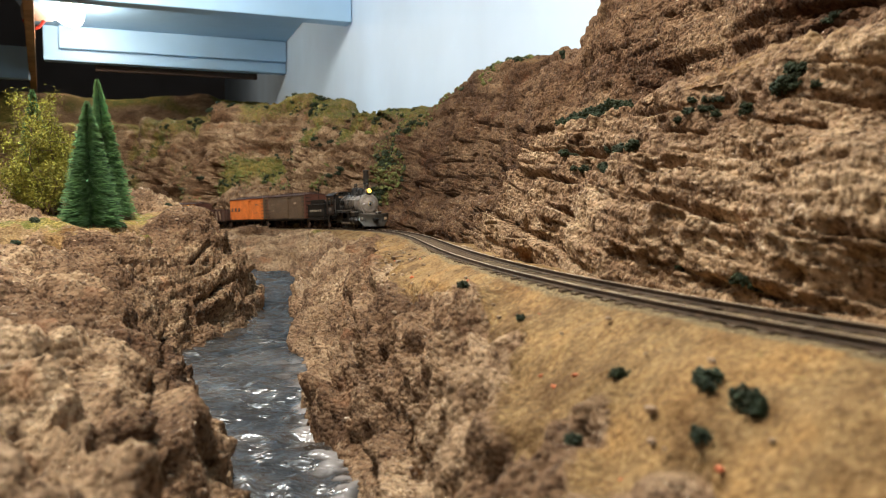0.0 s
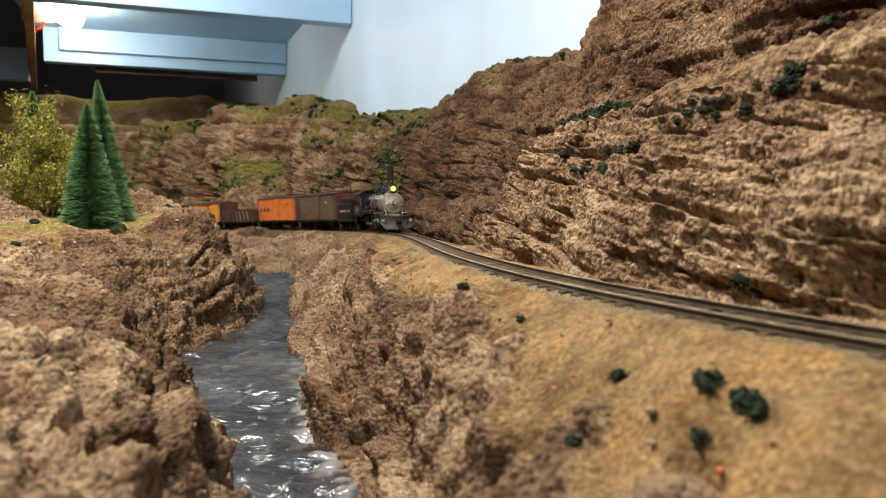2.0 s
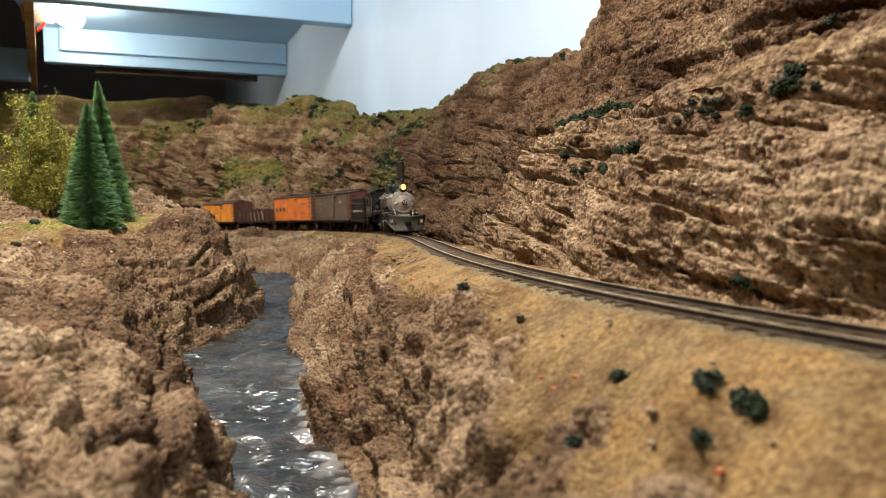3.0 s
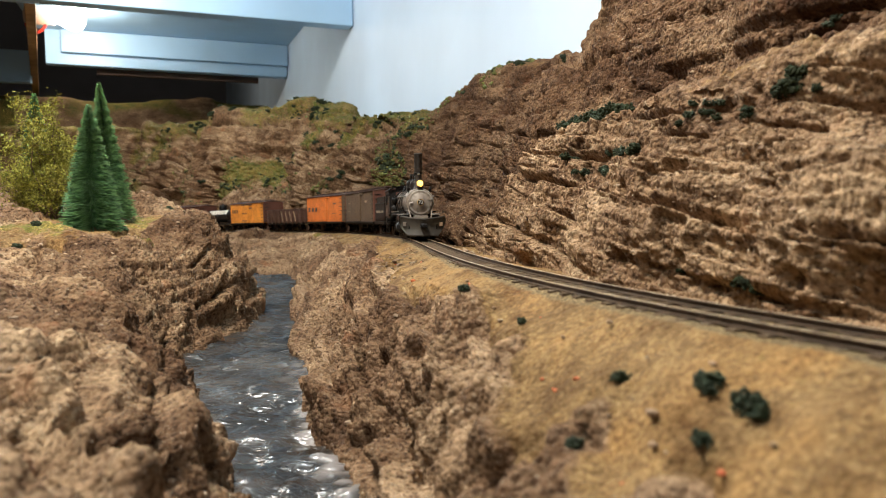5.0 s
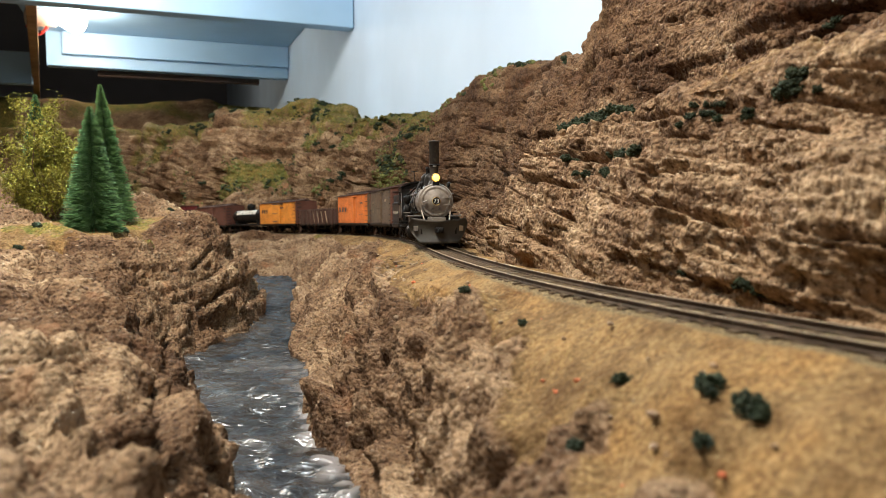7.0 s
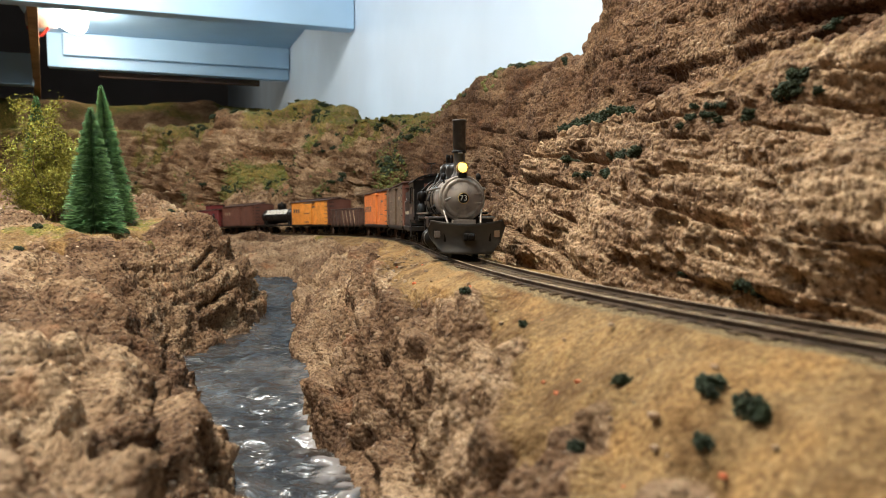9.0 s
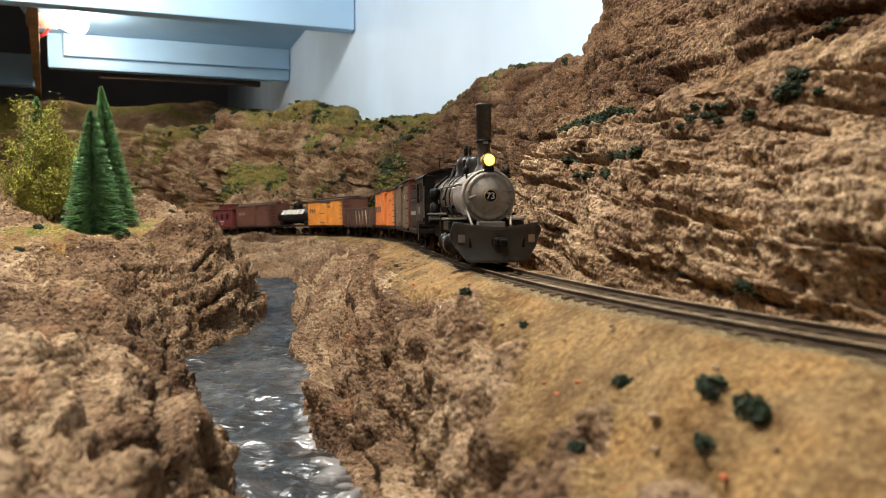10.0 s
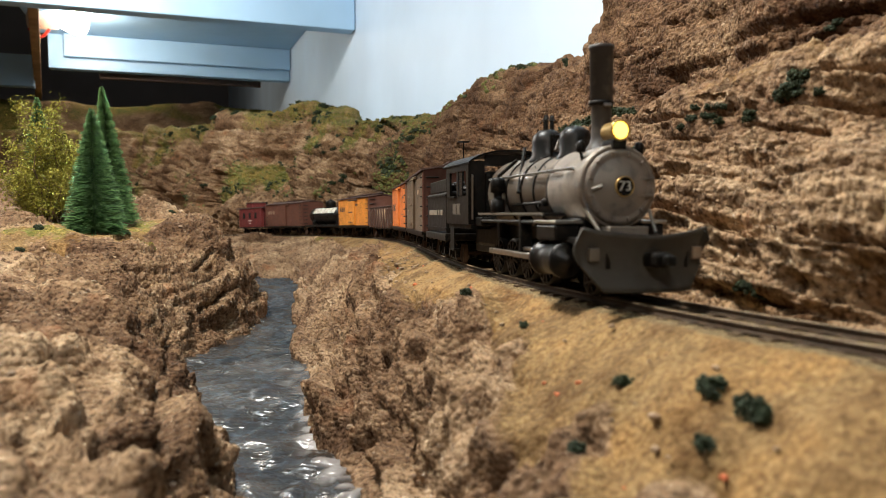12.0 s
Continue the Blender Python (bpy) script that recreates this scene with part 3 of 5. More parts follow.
PLOW = plain("plow_grey", (0.042, 0.039, 0.032), 0.55, 0.0, 0.2, 260, 0.1, wear=(0.065, 0.058, 0.046), shine=0.3)
RAIL_TOP = plain("rail_metal", (0.46, 0.35, 0.22), 0.40, 0.7, 0.3, 400, 0.1, wear=(0.09, 0.06, 0.04))
RAIL_SIDE = plain("rusty_rail_side", (0.050, 0.034, 0.022), 0.8, 0.0, 0.3, 400, 0.1, wear=(0.085, 0.055, 0.034), shine=0.12)
TIE_WOOD = plain("tie_wood", (0.075, 0.052, 0.034), 0.9, 0.0, 0.4, 500, 0.4, wear=(0.17, 0.125, 0.075), shine=0.1)
WHITE = plain("lettering_white", (0.58, 0.56, 0.50), 0.6, vary=0.08, wear=(0.40, 0.37, 0.32))
FADED = plain("lettering_faded", (0.26, 0.22, 0.16), 0.7, vary=0.15, wear=(0.12, 0.10, 0.08))
SOOT = plain("sooty_stack", (0.034, 0.030, 0.026), 0.5, 0.0, 0.3, 350, 0.1, wear=(0.075, 0.062, 0.050), shine=0.3)
DARK_LETTER = plain("lettering_dark", (0.05, 0.03, 0.02), 0.6, wear=(0.2, 0.08, 0.03))
BRASS = plain("brass", (0.55, 0.38, 0.14), 0.35, 0.9, 0.2, 400, 0.05)
RUST = plain("rusty_iron", (0.075, 0.045, 0.030), 0.7, 0.3, 0.3, 500, 0.2, wear=(0.09, 0.05, 0.035))
GLASS_DARK = plain("dark_glass", (0.02, 0.022, 0.024), 0.08, bump=0)
CERAMIC = plain("socket_ceramic", (0.62, 0.50, 0.42), 0.4, vary=0.06, scale=80)
RED_WIRE = plain("red_wire", (0.55, 0.05, 0.04), 0.4)


def glow(name, colour, strength):
    m, nodes, links, bsdf = material(name)
    bsdf.inputs["Base Color"].default_value = (*colour, 1)
    bsdf.inputs["Emission Color"].default_value = (*colour, 1)
    bsdf.inputs["Emission Strength"].default_value = strength
    return m


LAMP_GLOW = glow("headlight_glow", (1.0, 0.66, 0.10), 3.6)
BULB_GLOW = glow("bulb_glow", (1.0, 0.88, 0.72), 26.0)


def foliage(name, dark, light):
    m, nodes, links, bsdf = material(name)
    geo = nodes.new("ShaderNodeNewGeometry")
    info = nodes.new("ShaderNodeObjectInfo")
    n = node(nodes, "ShaderNodeTexNoise", Scale=320.0, Detail=3.0)
    links.new(geo.outputs["Position"], n.inputs["Vector"])
    a = ramp(nodes, links, geo.outputs["Random Per Island"], ((0.0, dark), (1.0, light)))
    b = ramp(nodes, links, n.outputs[0], ((0.3, dark), (0.7, light)))
    col = mixed(nodes, links, 0.5, a, b)
    tint = ramp(nodes, links, info.outputs["Random"], ((0.0, (0.8, 0.85, 0.9)), (1.0, (1.15, 1.1, 1.0))))
    links.new(mixed(nodes, links, 1.0, col, tint, "MULTIPLY"), bsdf.inputs["Base Color"])
    bsdf.inputs["Roughness"].default_value = 0.75
    bsdf.inputs["Specular IOR Level"].default_value = 0.3
    return m


NEEDLES = foliage("pine_bristle", (0.010, 0.036, 0.014), (0.095, 0.20, 0.055))
LEAVES = foliage("olive_leaf", (0.060, 0.070, 0.010), (0.38, 0.36, 0.055))
FOAM = foliage("dark_green_foam", (0.008, 0.015, 0.005), (0.024, 0.038, 0.013))
FOAM_OLIVE = foliage("olive_foam", (0.05, 0.06, 0.012), (0.17, 0.18, 0.05))
BARK = plain("bark", (0.12, 0.075, 0.045), 0.85, 0.0, 0.3, 500, 0.4)
PEBBLE = plain("pebble", (0.25, 0.175, 0.11), 0.9, 0.0, 0.4, 160, 0.4, wear=(0.14, 0.09, 0.06))


# ---- the track: rails and ties ----
track = tagged(new("track"), "narrow-gauge track with dark ties and worn rails", "track", kind="structure")
for side in (-1, 1):
    bm = bmesh.new()
    rings = []
    for s in np.arange(-0.18, 1.75, 0.005):
        z = float(grade(s))
        ring = []
        for du, dz in ((-0.0007, -0.0015), (-0.0007, -0.0013), (-0.0002, -0.0011), (-0.0002, -0.0005), (-0.0004, -0.0004), (-0.0004, -0.00005), (-0.0003, 0),
                       (0.0003, 0), (0.0004, -0.00005), (0.0004, -0.0004), (0.0002, -0.0005), (0.0002, -0.0011), (0.0007, -0.0013), (0.0007, -0.0015)):
            x, y, _ = on_track(s, side * 0.0055 + du)
            ring.append(bm.verts.new((x, y, z + dz)))
        rings.append(ring)
    for a, b in zip(rings, rings[1:]):
        for i in range(len(a) - 1):
            bm.faces.new((a[i], a[i + 1], b[i + 1], b[i])).material_index = int(5 <= i <= 7)
    bmesh.ops.recalc_face_normals(bm, faces=bm.faces)
    rail_ob = part("rail", bm, RAIL_SIDE, track, "worn rusty brown rail with a polished head")
    rail_ob.data.materials.append(RAIL_TOP)
tie_shapes = []
for k in range(5):
    bm = box(bmesh.new(), -0.0074 - 0.0006 * random.random(), 0.0074 + 0.0006 * random.random(), -0.0011, 0.0011, -0.0036, -0.0015, 0.0002)
    me = bpy.data.meshes.new("tie")
    bm.to_mesh(me)
    bm.free()
    me.materials.append(TIE_WOOD)
    tie_shapes.append(me)
for k, s in enumerate(np.arange(-0.16, 1.55, 0.0061)):
    ob = new("tie", tie_shapes[k % 5])
    x, y, a = on_track(s)
    ob.parent = track
    ob.matrix_local = pose(float(x), float(y), float(grade(s)), 0, 0, -math.degrees(float(a)) + random.uniform(-2.5, 2.5))


# ---- vehicles: x ahead, z up from the rail's top, y to the left of the way ahead ----
WHEELS = []      # wheelset, place on its parent, radius
RODS = []        # rod, place, crank radius, wheel radius
CARS = []        # vehicle, arc place of its middle behind the smokebox front, half wheelbase


def wheelset(parent, x, r, z=None, gauge=0.0053, mat=BLACK, spokes=0, name="wheelset", width=0.0016):
    bm = bmesh.new()
    for side in (-1, 1):
        prof = [(r * 0.25, -width * 0.45), (r * 0.78, -width * 0.3), (r * 0.85, -width * 0.5), (r, -width * 0.5), (r, width * 0.25), (r * 1.1, width * 0.3), (r * 1.1, width * 0.5), (r * 0.25, width * 0.5)]
        lathe(bm, prof, Matrix.Translation((0, side * gauge, 0)) @ Matrix.Rotation(radians(90 if side < 0 else -90), 4, "X") @ Matrix.Diagonal((1, 1, -1, 1)), 20)
        for i in range(spokes):
            a = 2 * math.pi * i / spokes
            box(bm, r * 0.1, r * 0.86, -r * 0.06, r * 0.06, -width * 0.7, width * 0.2, 0, Matrix.Translation((0, side * gauge, 0)) @ Matrix.Rotation(radians(90), 4, "X") @ Matrix.Rotation(a, 4, "Z") @ Matrix.Scale(side, 4, (0, 0, 1)))
    tube(bm, (0, -gauge, 0), (0, gauge, 0), r * 0.2)
    bmesh.ops.recalc_face_normals(bm, faces=bm.faces)
    ob = part(name, bm, mat, parent)
    z = r if z is None else z
    ob.location = (x, 0, z)
    WHEELS.append((ob, (x, 0, z), r))
    return ob


def truck(parent, x, base=0.0165, r=0.0037):
    """An arch-bar truck with two wheelsets."""
    bm = box(bmesh.new(), x - 0.0014, x + 0.0014, -0.0075, 0.0075, 0.0040, 0.0072, 0.0003)
    for side in (-1, 1):
        y = side * 0.0078
        for z0, z1 in ((0.0058, 0.0078), (0.0036, 0.0018)):
            for d in (-1, 1):
                tube(bm, (x + d * base * 0.62, y, (z0 + z1) / 2 if z1 > z0 else 0.0036), (x + d * 0.0022, y, z1), 0.0004, sides=6)
            tube(bm, (x - 0.0022, y, z1), (x + 0.0022, y, z1), 0.0004, sides=6)
        for d in (-1, 1):
            box(bm, x + d * base / 2 - 0.0012, x + d * base / 2 + 0.0012, y - 0.0008, y + 0.0008, 0.0022, 0.0052, 0.0003)
            tube(bm, (x + d * 0.002, y, 0.0018), (x + d * 0.002, y, 0.0078), 0.0005, sides=6)
    t = part("truck", bm, BLACK, parent, "dark arch-bar truck")
    for d in (-1, 1):
        wheelset(t, x + d * base / 2, r, mat=RUST)
    return t


def coupler(parent, x, sign, z=0.0090):
    bm = box(bmesh.new(), min(x, x + sign * 0.0045), max(x, x + sign * 0.0045), -0.0008, 0.0008, z - 0.0009, z + 0.0009, 0.0003)
    box(bm, min(x + sign * 0.0040, x + sign * 0.0062), max(x + sign * 0.0040, x + sign * 0.0062), -0.0014, 0.0012, z - 0.0014, z + 0.0014, 0.0005)
    return part("coupler", bm, BLACK, parent)


def bars(parent, rows, side, y, mat, name="lettering"):
    """Unreadable or withheld lettering as plain raised bars on a side wall: x0, x1, z0, z1."""
    for x0, x1, z0, z1 in rows:
        part(name, box(bmesh.new(), x0, x1, side * y - 0.0001, side * y + 0.0001, z0, z1), mat, parent)


def rungs(parent, x, y, zs, half=0.0022, along="x"):
    for z in zs:
        bm = bmesh.new()
        if along == "x":
            tube(bm, (x - half, y, z), (x + half, y, z), 0.00032, sides=6)
            for d in (-1, 1):
                tube(bm, (x + d * half, y, z), (x + d * half, y * 0.955, z), 0.00028, sides=5)
        else:
            tube(bm, (x, y - half, z), (x, y + half, z), 0.00032, sides=6)
            for d in (-1, 1):
                tube(bm, (x, y + d * half, z), (x - math.copysign(0.0008, x), y + d * half, z), 0.00028, sides=5)
        part("grab_iron", bm, BLACK, parent)


def underframe(parent, half, w, z0=0.0080, z1=0.0108):
    bm = bmesh.new()
    for y in (-w + 0.001, w - 0.001, -0.003, 0.003):
        box(bm, -half + 0.001, half - 0.001, y - 0.0008, y + 0.0008, z0, z1 - 0.0002, 0.0001)
    for y in (-0.006, 0.006):            # truss rods
        tube(bm, (-half * 0.62, y, 0.0080), (-half * 0.2, y, 0.0048), 0.0003, sides=5)
        tube(bm, (-half * 0.2, y, 0.0048), (half * 0.2, y, 0.0048), 0.0003, sides=5)
        tube(bm, (half * 0.2, y, 0.0048), (half * 0.62, y, 0.0080), 0.0003, sides=5)
    box(bm, -half * 0.22, -half * 0.16, -0.008, 0.008, 0.0046, 0.0082)
    box(bm, half * 0.16, half * 0.22, -0.008, 0.008, 0.0046, 0.0082)
    part("underframe", bm, BLACK, parent)


def boxcar(length, mid, paint, end_paint, label, lettering, letter_mat, z1=0.0372, staff=False, hardware=None):
    car = tagged(new("boxcar"), label, "boxcar", "cars of the train")
    half, w, z0 = length / 2, 0.0136, 0.0102
    part("body", box(bmesh.new(), -half, half, -w, w, z0, z1, 0.0003), paint, car)
    for d in (-1, 1):
        part("end_wall", box(bmesh.new(), min(d * half, d * (half + 0.0004)), max(d * half, d * (half + 0.0004)), -w + 0.0003, w - 0.0003, z0 + 0.0003, z1 + 0.0012, 0.0001), end_paint, car)
    bm = bmesh.new()                     # gabled roof with eaves
    hr, wr = half + 0.0012, w + 0.0009
    pts = [(-wr, z1), (-wr, z1 + 0.0007), (0, z1 + 0.0031), (wr, z1 + 0.0007), (wr, z1), (0, z1 + 0.0022)]
    ends = [[bm.verts.new((x, y, z)) for y, z in pts] for x in (-hr, hr)]
    for i in range(6):
        j = (i + 1) % 6
        bm.faces.new((ends[0][i], ends[0][j], ends[1][j], ends[1][i]))
    bm.faces.new(ends[0][::-1])
    bm.faces.new(ends[1])
    bmesh.ops.recalc_face_normals(bm, faces=bm.faces)
    roof = part("roof", bm, ROOF, car, "dark weathered board roof")
    part("running_board", box(bmesh.new(), -hr - 0.001, hr + 0.001, -0.0026, 0.0026, z1 + 0.0034, z1 + 0.0040, 0.0001), ROOF, roof)
    for side in (-1, 1):
        y = side * (w + 0.0006)
        door = part("door", box(bmesh.new(), -0.0095, 0.0095, y - 0.0006, y + 0.0006, z0 + 0.0010, z1 - 0.0022, 0.0002), paint, car)
        for z in (z0 + 0.0028, z0 + 0.0125):
            part("door_bar", box(bmesh.new(), -0.0098, 0.0035, side * (w + 0.0013) - 0.0003, side * (w + 0.0013) + 0.0003, z, z + 0.0010, 0.0001), hardware or paint, door)
        part("door_rail", box(bmesh.new(), -0.0125, 0.0180, y - 0.0007, y + 0.0007, z1 - 0.0021, z1 - 0.0008, 0.0002), hardware or paint, car)
        part("side_sill", box(bmesh.new(), -half + 0.0005, half - 0.0005, side * (w + 0.0002) - 0.0005, side * (w + 0.0002) + 0.0005, z0 - 0.0012, z0 + 0.0004, 0.0001), BLACK, car)
        zs = [z0 + 0.003 + 0.0042 * i for i in range(6)]
        rungs(car, half - 0.0035, side * (w + 0.0009), zs)
        rungs(car, -half + 0.0035, side * (w + 0.0009), zs[:3])
        for d in (-1, 1):                # corner irons
            part("corner_iron", box(bmesh.new(), d * half - 0.0006, d * half + 0.0006, side * w - 0.0004, side * w + 0.0004, z0 + 0.0005, z1 - 0.0005, 0.0001), end_paint, car)
        bars(car, lettering, side, w + 0.0001, letter_mat)
    for d in (-1, 1):
        rungs(car, d * (half + 0.0010), -0.0095, [z0 + 0.003 + 0.0042 * i for i in range(6)], 0.0026, "y")
        truck(car, d * (half - 0.0165))
        coupler(car, d * half, d)
    underframe(car, half, w)
    if staff:
        bm = bmesh.new()
        tube(bm, (half + 0.0012, 0.004, z0), (half + 0.0012, 0.004, z1 + 0.0125), 0.00028, sides=6)
        lathe(bm, [(0.0022, 0), (0.0027, 0.0002), (0.0027, 0.0005), (0.0022, 0.0006)], Matrix.Translation((half + 0.0012, 0.004, z1 + 0.0120)), 14)
        part("brake_wheel", bm, BLACK, car)
    CARS.append((car, mid, half - 0.0165))
    return car


def gondola(length, mid):
    car = tagged(new("gondola"), "dark brown weathered wooden gondola with stakes", "gondola car", "cars of the train")
    half, w, z0, z1 = length / 2, 0.0136, 0.0098, 0.0252
    part("deck", box(bmesh.new(), -half, half, -w + 0.001, w - 0.001, z0, z0 + 0.0016, 0.0002), GONDOLA, car)
    for side in (-1, 1):
        wall = part("side_wall", box(bmesh.new(), -half, half, side * w - 0.0006, side * w + 0.0006, z0 + 0.0002, z1, 0.0002), GONDOLA, car)
        for i in range(9):
            x = -half + 0.004 + (length - 0.008) * i / 8
            part("stake", box(bmesh.new(), x - 0.0009, x + 0.0009, side * (w + 0.0012) - 0.0006, side * (w + 0.0012) + 0.0006, z0 - 0.001, z1 - 0.0006, 0.0002), GONDOLA, wall)
            if i in (3, 4, 5, 6):        # pale diagonal braces
                m = Matrix.Translation((x + 0.006, side * (w + 0.0009), (z0 + z1) / 2)) @ Matrix.Rotation(radians(side * 24), 4, "Y")
                part("brace", box(bmesh.new(), -0.0006, 0.0006, -0.0003, 0.0003, -0.0066, 0.0066, 0.0001, m), PEBBLE, wall)
        part("top_rail", box(bmesh.new(), -half - 0.0003, half + 0.0003, side * w - 0.001, side * w + 0.001, z1 + 0.0001, z1 + 0.0009, 0.0002), ROOF, car)
    for d in (-1, 1):
        part("end_wall", box(bmesh.new(), d * half - 0.0006, d * half + 0.0006, -w + 0.0008, w - 0.0008, z0 + 0.0018, z1, 0.0002), GONDOLA, car)
        truck(car, d * (half - 0.0165))
        coupler(car, d * half, d)
    underframe(car, half, w)
    CARS.append((car, mid, half - 0.0165))


def tank_car(length, mid):
    car = tagged(new("tank_car"), "black tank car with white bars of lettering", "tank car", "cars of the train")
    half, r, zc = length / 2, 0.0088, 0.0215
    lay = Matrix.Translation((0, 0, zc)) @ Matrix.Rotation(radians(90), 4, "Y")
    h = half - 0.006
    part("tank", lathe(bmesh.new(), [(0.001, -h - 0.0022), (r * 0.6, -h - 0.0016), (r * 0.95, -h), (r, -h + 0.0008), (r, h - 0.0008), (r * 0.95, h), (r * 0.6, h + 0.0016), (0.001, h + 0.0022)], lay, 32), GLOSS_BLACK, car)
    part("dome", lathe(bmesh.new(), [(0.0056, 0), (0.0056, 0.0085), (0.0050, 0.0095), (0.0015, 0.0105), (0.0015, 0.0115), (0.0004, 0.0116)], Matrix.Translation((0, 0, zc + r * 0.72)), 24), BLACK, car)
    for x in (-h * 0.72, -h * 0.25, h * 0.25, h * 0.72):
        part("band", lathe(bmesh.new(), [(r + 0.0001, -0.0006), (r + 0.0003, -0.0006), (r + 0.0003, 0.0006), (r + 0.0001, 0.0006)], Matrix.Translation((x, 0, zc)) @ Matrix.Rotation(radians(90), 4, "Y"), 32, True), BLACK, car)
    for side in (-1, 1):
        for i in range(6):               # white lettering, drawn as plain bars on the curved side
            x = (i - 2.5) * 0.0105
            m = Matrix.Translation((x, 0, zc)) @ Matrix.Rotation(radians(side * 34), 4, "X")
            part("lettering", box(bmesh.new(), -0.0041, 0.0041, side * (r + 0.0002) - 0.0005, side * (r + 0.0002) + 0.0003, -0.0033, 0.0033, 0.0003, m), WHITE, car)
        part("handrail", tube(bmesh.new(), (-h, side * (r + 0.0016), zc + 0.001), (h, side * (r + 0.0016), zc + 0.001), 0.0003, sides=6), BLACK, car)
    part("frame", box(bmesh.new(), -half, half, -0.0125, 0.0125, 0.0090, 0.0112, 0.0003), BLACK, car)
    for x in (-h * 0.8, h * 0.8):
        part("saddle", box(bmesh.new(), x - 0.002, x + 0.002, -0.0085, 0.0085, 0.0111, 0.0155, 0.0004), BLACK, car)
    for d in (-1, 1):
        truck(car, d * (half - 0.0155))
        coupler(car, d * half, d)
    CARS.append((car, mid, half - 0.0155))


def caboose(length, mid):
    car = tagged(new("caboose"), "red wooden caboose with cupola and end platforms", "caboose", "cars of the train")
    half, w, z0, z1 = length / 2, 0.0132, 0.0102, 0.0345
    b = half - 0.0085
    body = part("body", box(bmesh.new(), -b, b, -w, w, z0, z1, 0.0003), RED, car)
    part("roof", box(bmesh.new(), -half, half, -w - 0.001, w + 0.001, z1 + 0.0002, z1 + 0.0014, 0.0005), ROOF, car)
    part("cupola", box(bmesh.new(), -0.016, 0.002, -w * 0.8, w * 0.8, z1 + 0.0015, z1 + 0.0075, 0.0003), RED, car)
    part("cupola_roof", box(bmesh.new(), -0.0175, 0.0035, -w * 0.88, w * 0.88, z1 + 0.0076, z1 + 0.0086, 0.0003), ROOF, car)
    part("chimney", tube(bmesh.new(), (0.016, 0.004, z1 + 0.001), (0.016, 0.004, z1 + 0.0085), 0.0009), BLACK, car)
    for side in (-1, 1):
        for x in (-0.018, 0.0, 0.018):
            win = part("window", box(bmesh.new(), x - 0.0028, x + 0.0028, side * (w + 0.0002) - 0.0004, side * (w + 0.0002) + 0.0004, 0.0215, 0.0290, 0.0002), RED, body)
            win["label"] = "red framed window with dark glass"
            win.data.materials.clear()
            win.data.materials.append(GLASS_DARK)
        bars(car, ((-0.006, 0.006, 0.0180, 0.0192), (-0.003, 0.003, 0.0145, 0.0155)), side, w + 0.0001, WHITE)
    part("deck", box(bmesh.new(), -half, half, -w + 0.0005, w - 0.0005, 0.0086, 0.0101, 0.0002), BLACK, car)
    for d in (-1, 1):
        bm = bmesh.new()
        for y in (-0.012, -0.004, 0.004, 0.012):
            tube(bm, (d * (half - 0.0006), y, 0.0100), (d * (half - 0.0006), y, 0.0200), 0.0003, sides=6)
        tube(bm, (d * (half - 0.0006), -0.012, 0.0200), (d * (half - 0.0006), 0.012, 0.0200), 0.0003, sides=6)
        for y in (-0.012, 0.012):
            tube(bm, (d * (half - 0.0012), y, 0.0100), (d * (half - 0.0012), y, z1 + 0.0004), 0.0003, sides=6)
        part("railing", bm, BLACK, car)
        truck(car, d * (half - 0.0180), 0.0140)
        coupler(car, d * half, d)
    CARS.append((car, mid, half - 0.0180))


def tender(length, mid):
    car = tagged(new("tender"), "weathered black tender with pale bars of lettering", "tender", "cars of the train")
    half, w, z0, z1 = length / 2, 0.0128, 0.0112, 0.0262
    part("tank", box(bmesh.new(), -half + 0.001, half - 0.001, -w, w, z0, z1, 0.0008), BLACK, car)
    bm = bmesh.new()                     # flared coal boards
    for side in (-1, 1):
        box(bm, -half + 0.010, half - 0.001, side * w - 0.0004, side * w + 0.0004, z1 + 0.0001, z1 + 0.0046, 0.0002, Matrix.Translation((0, -side * 0.0004, 0)))
    part("coal_board", bm, BLACK, car)
    bm = bmesh.new()
    random.seed(5)
    for _ in range(90):
        c = Vector((random.uniform(-half + 0.012, half - 0.003), random.uniform(-w + 0.002, w - 0.002), z1 + random.uniform(0.0004, 0.003)))
        box(bm, -0.0012, 0.0012, -0.001, 0.001, -0.0009, 0.0009, 0.0003, Matrix.Translation(c) @ Euler((random.random() * 3, random.random() * 3, 0)).to_matrix().to_4x4())
    part("coal", bm, GLOSS_BLACK, car, "heap of black coal")
    part("deck", box(bmesh.new(), -half, half, -w - 0.0006, w + 0.0006, 0.0085, z0 - 0.0001, 0.0003), BLACK, car)
    for side in (-1, 1):
        n = 13
        bars(car, [(-0.017 + 0.034 * i / n, -0.017 + 0.034 * (i + 0.72) / n, 0.0178, 0.0198) for i in range(n) if i not in (8, 10)], side, w + 0.0001, FADED)
        for z in (0.0128, 0.0246):
            part("rivet_strip", box(bmesh.new(), -half + 0.001, half - 0.001, side * (w + 0.00015) - 0.0002, side * (w + 0.00015) + 0.0002, z, z + 0.0005), BLACK, car)
    part("hatch", lathe(bmesh.new(), [(0.003, 0), (0.003, 0.0018), (0.0026, 0.0022), (0.0004, 0.0023)], Matrix.Translation((-half + 0.006, 0, z1 + 0.0001)), 16), BLACK, car)
    for d in (-1, 1):
        truck(car, d * (half - 0.0125), 0.0130)
        coupler(car, d * half, d)
    CARS.append((car, mid, half - 0.0125))


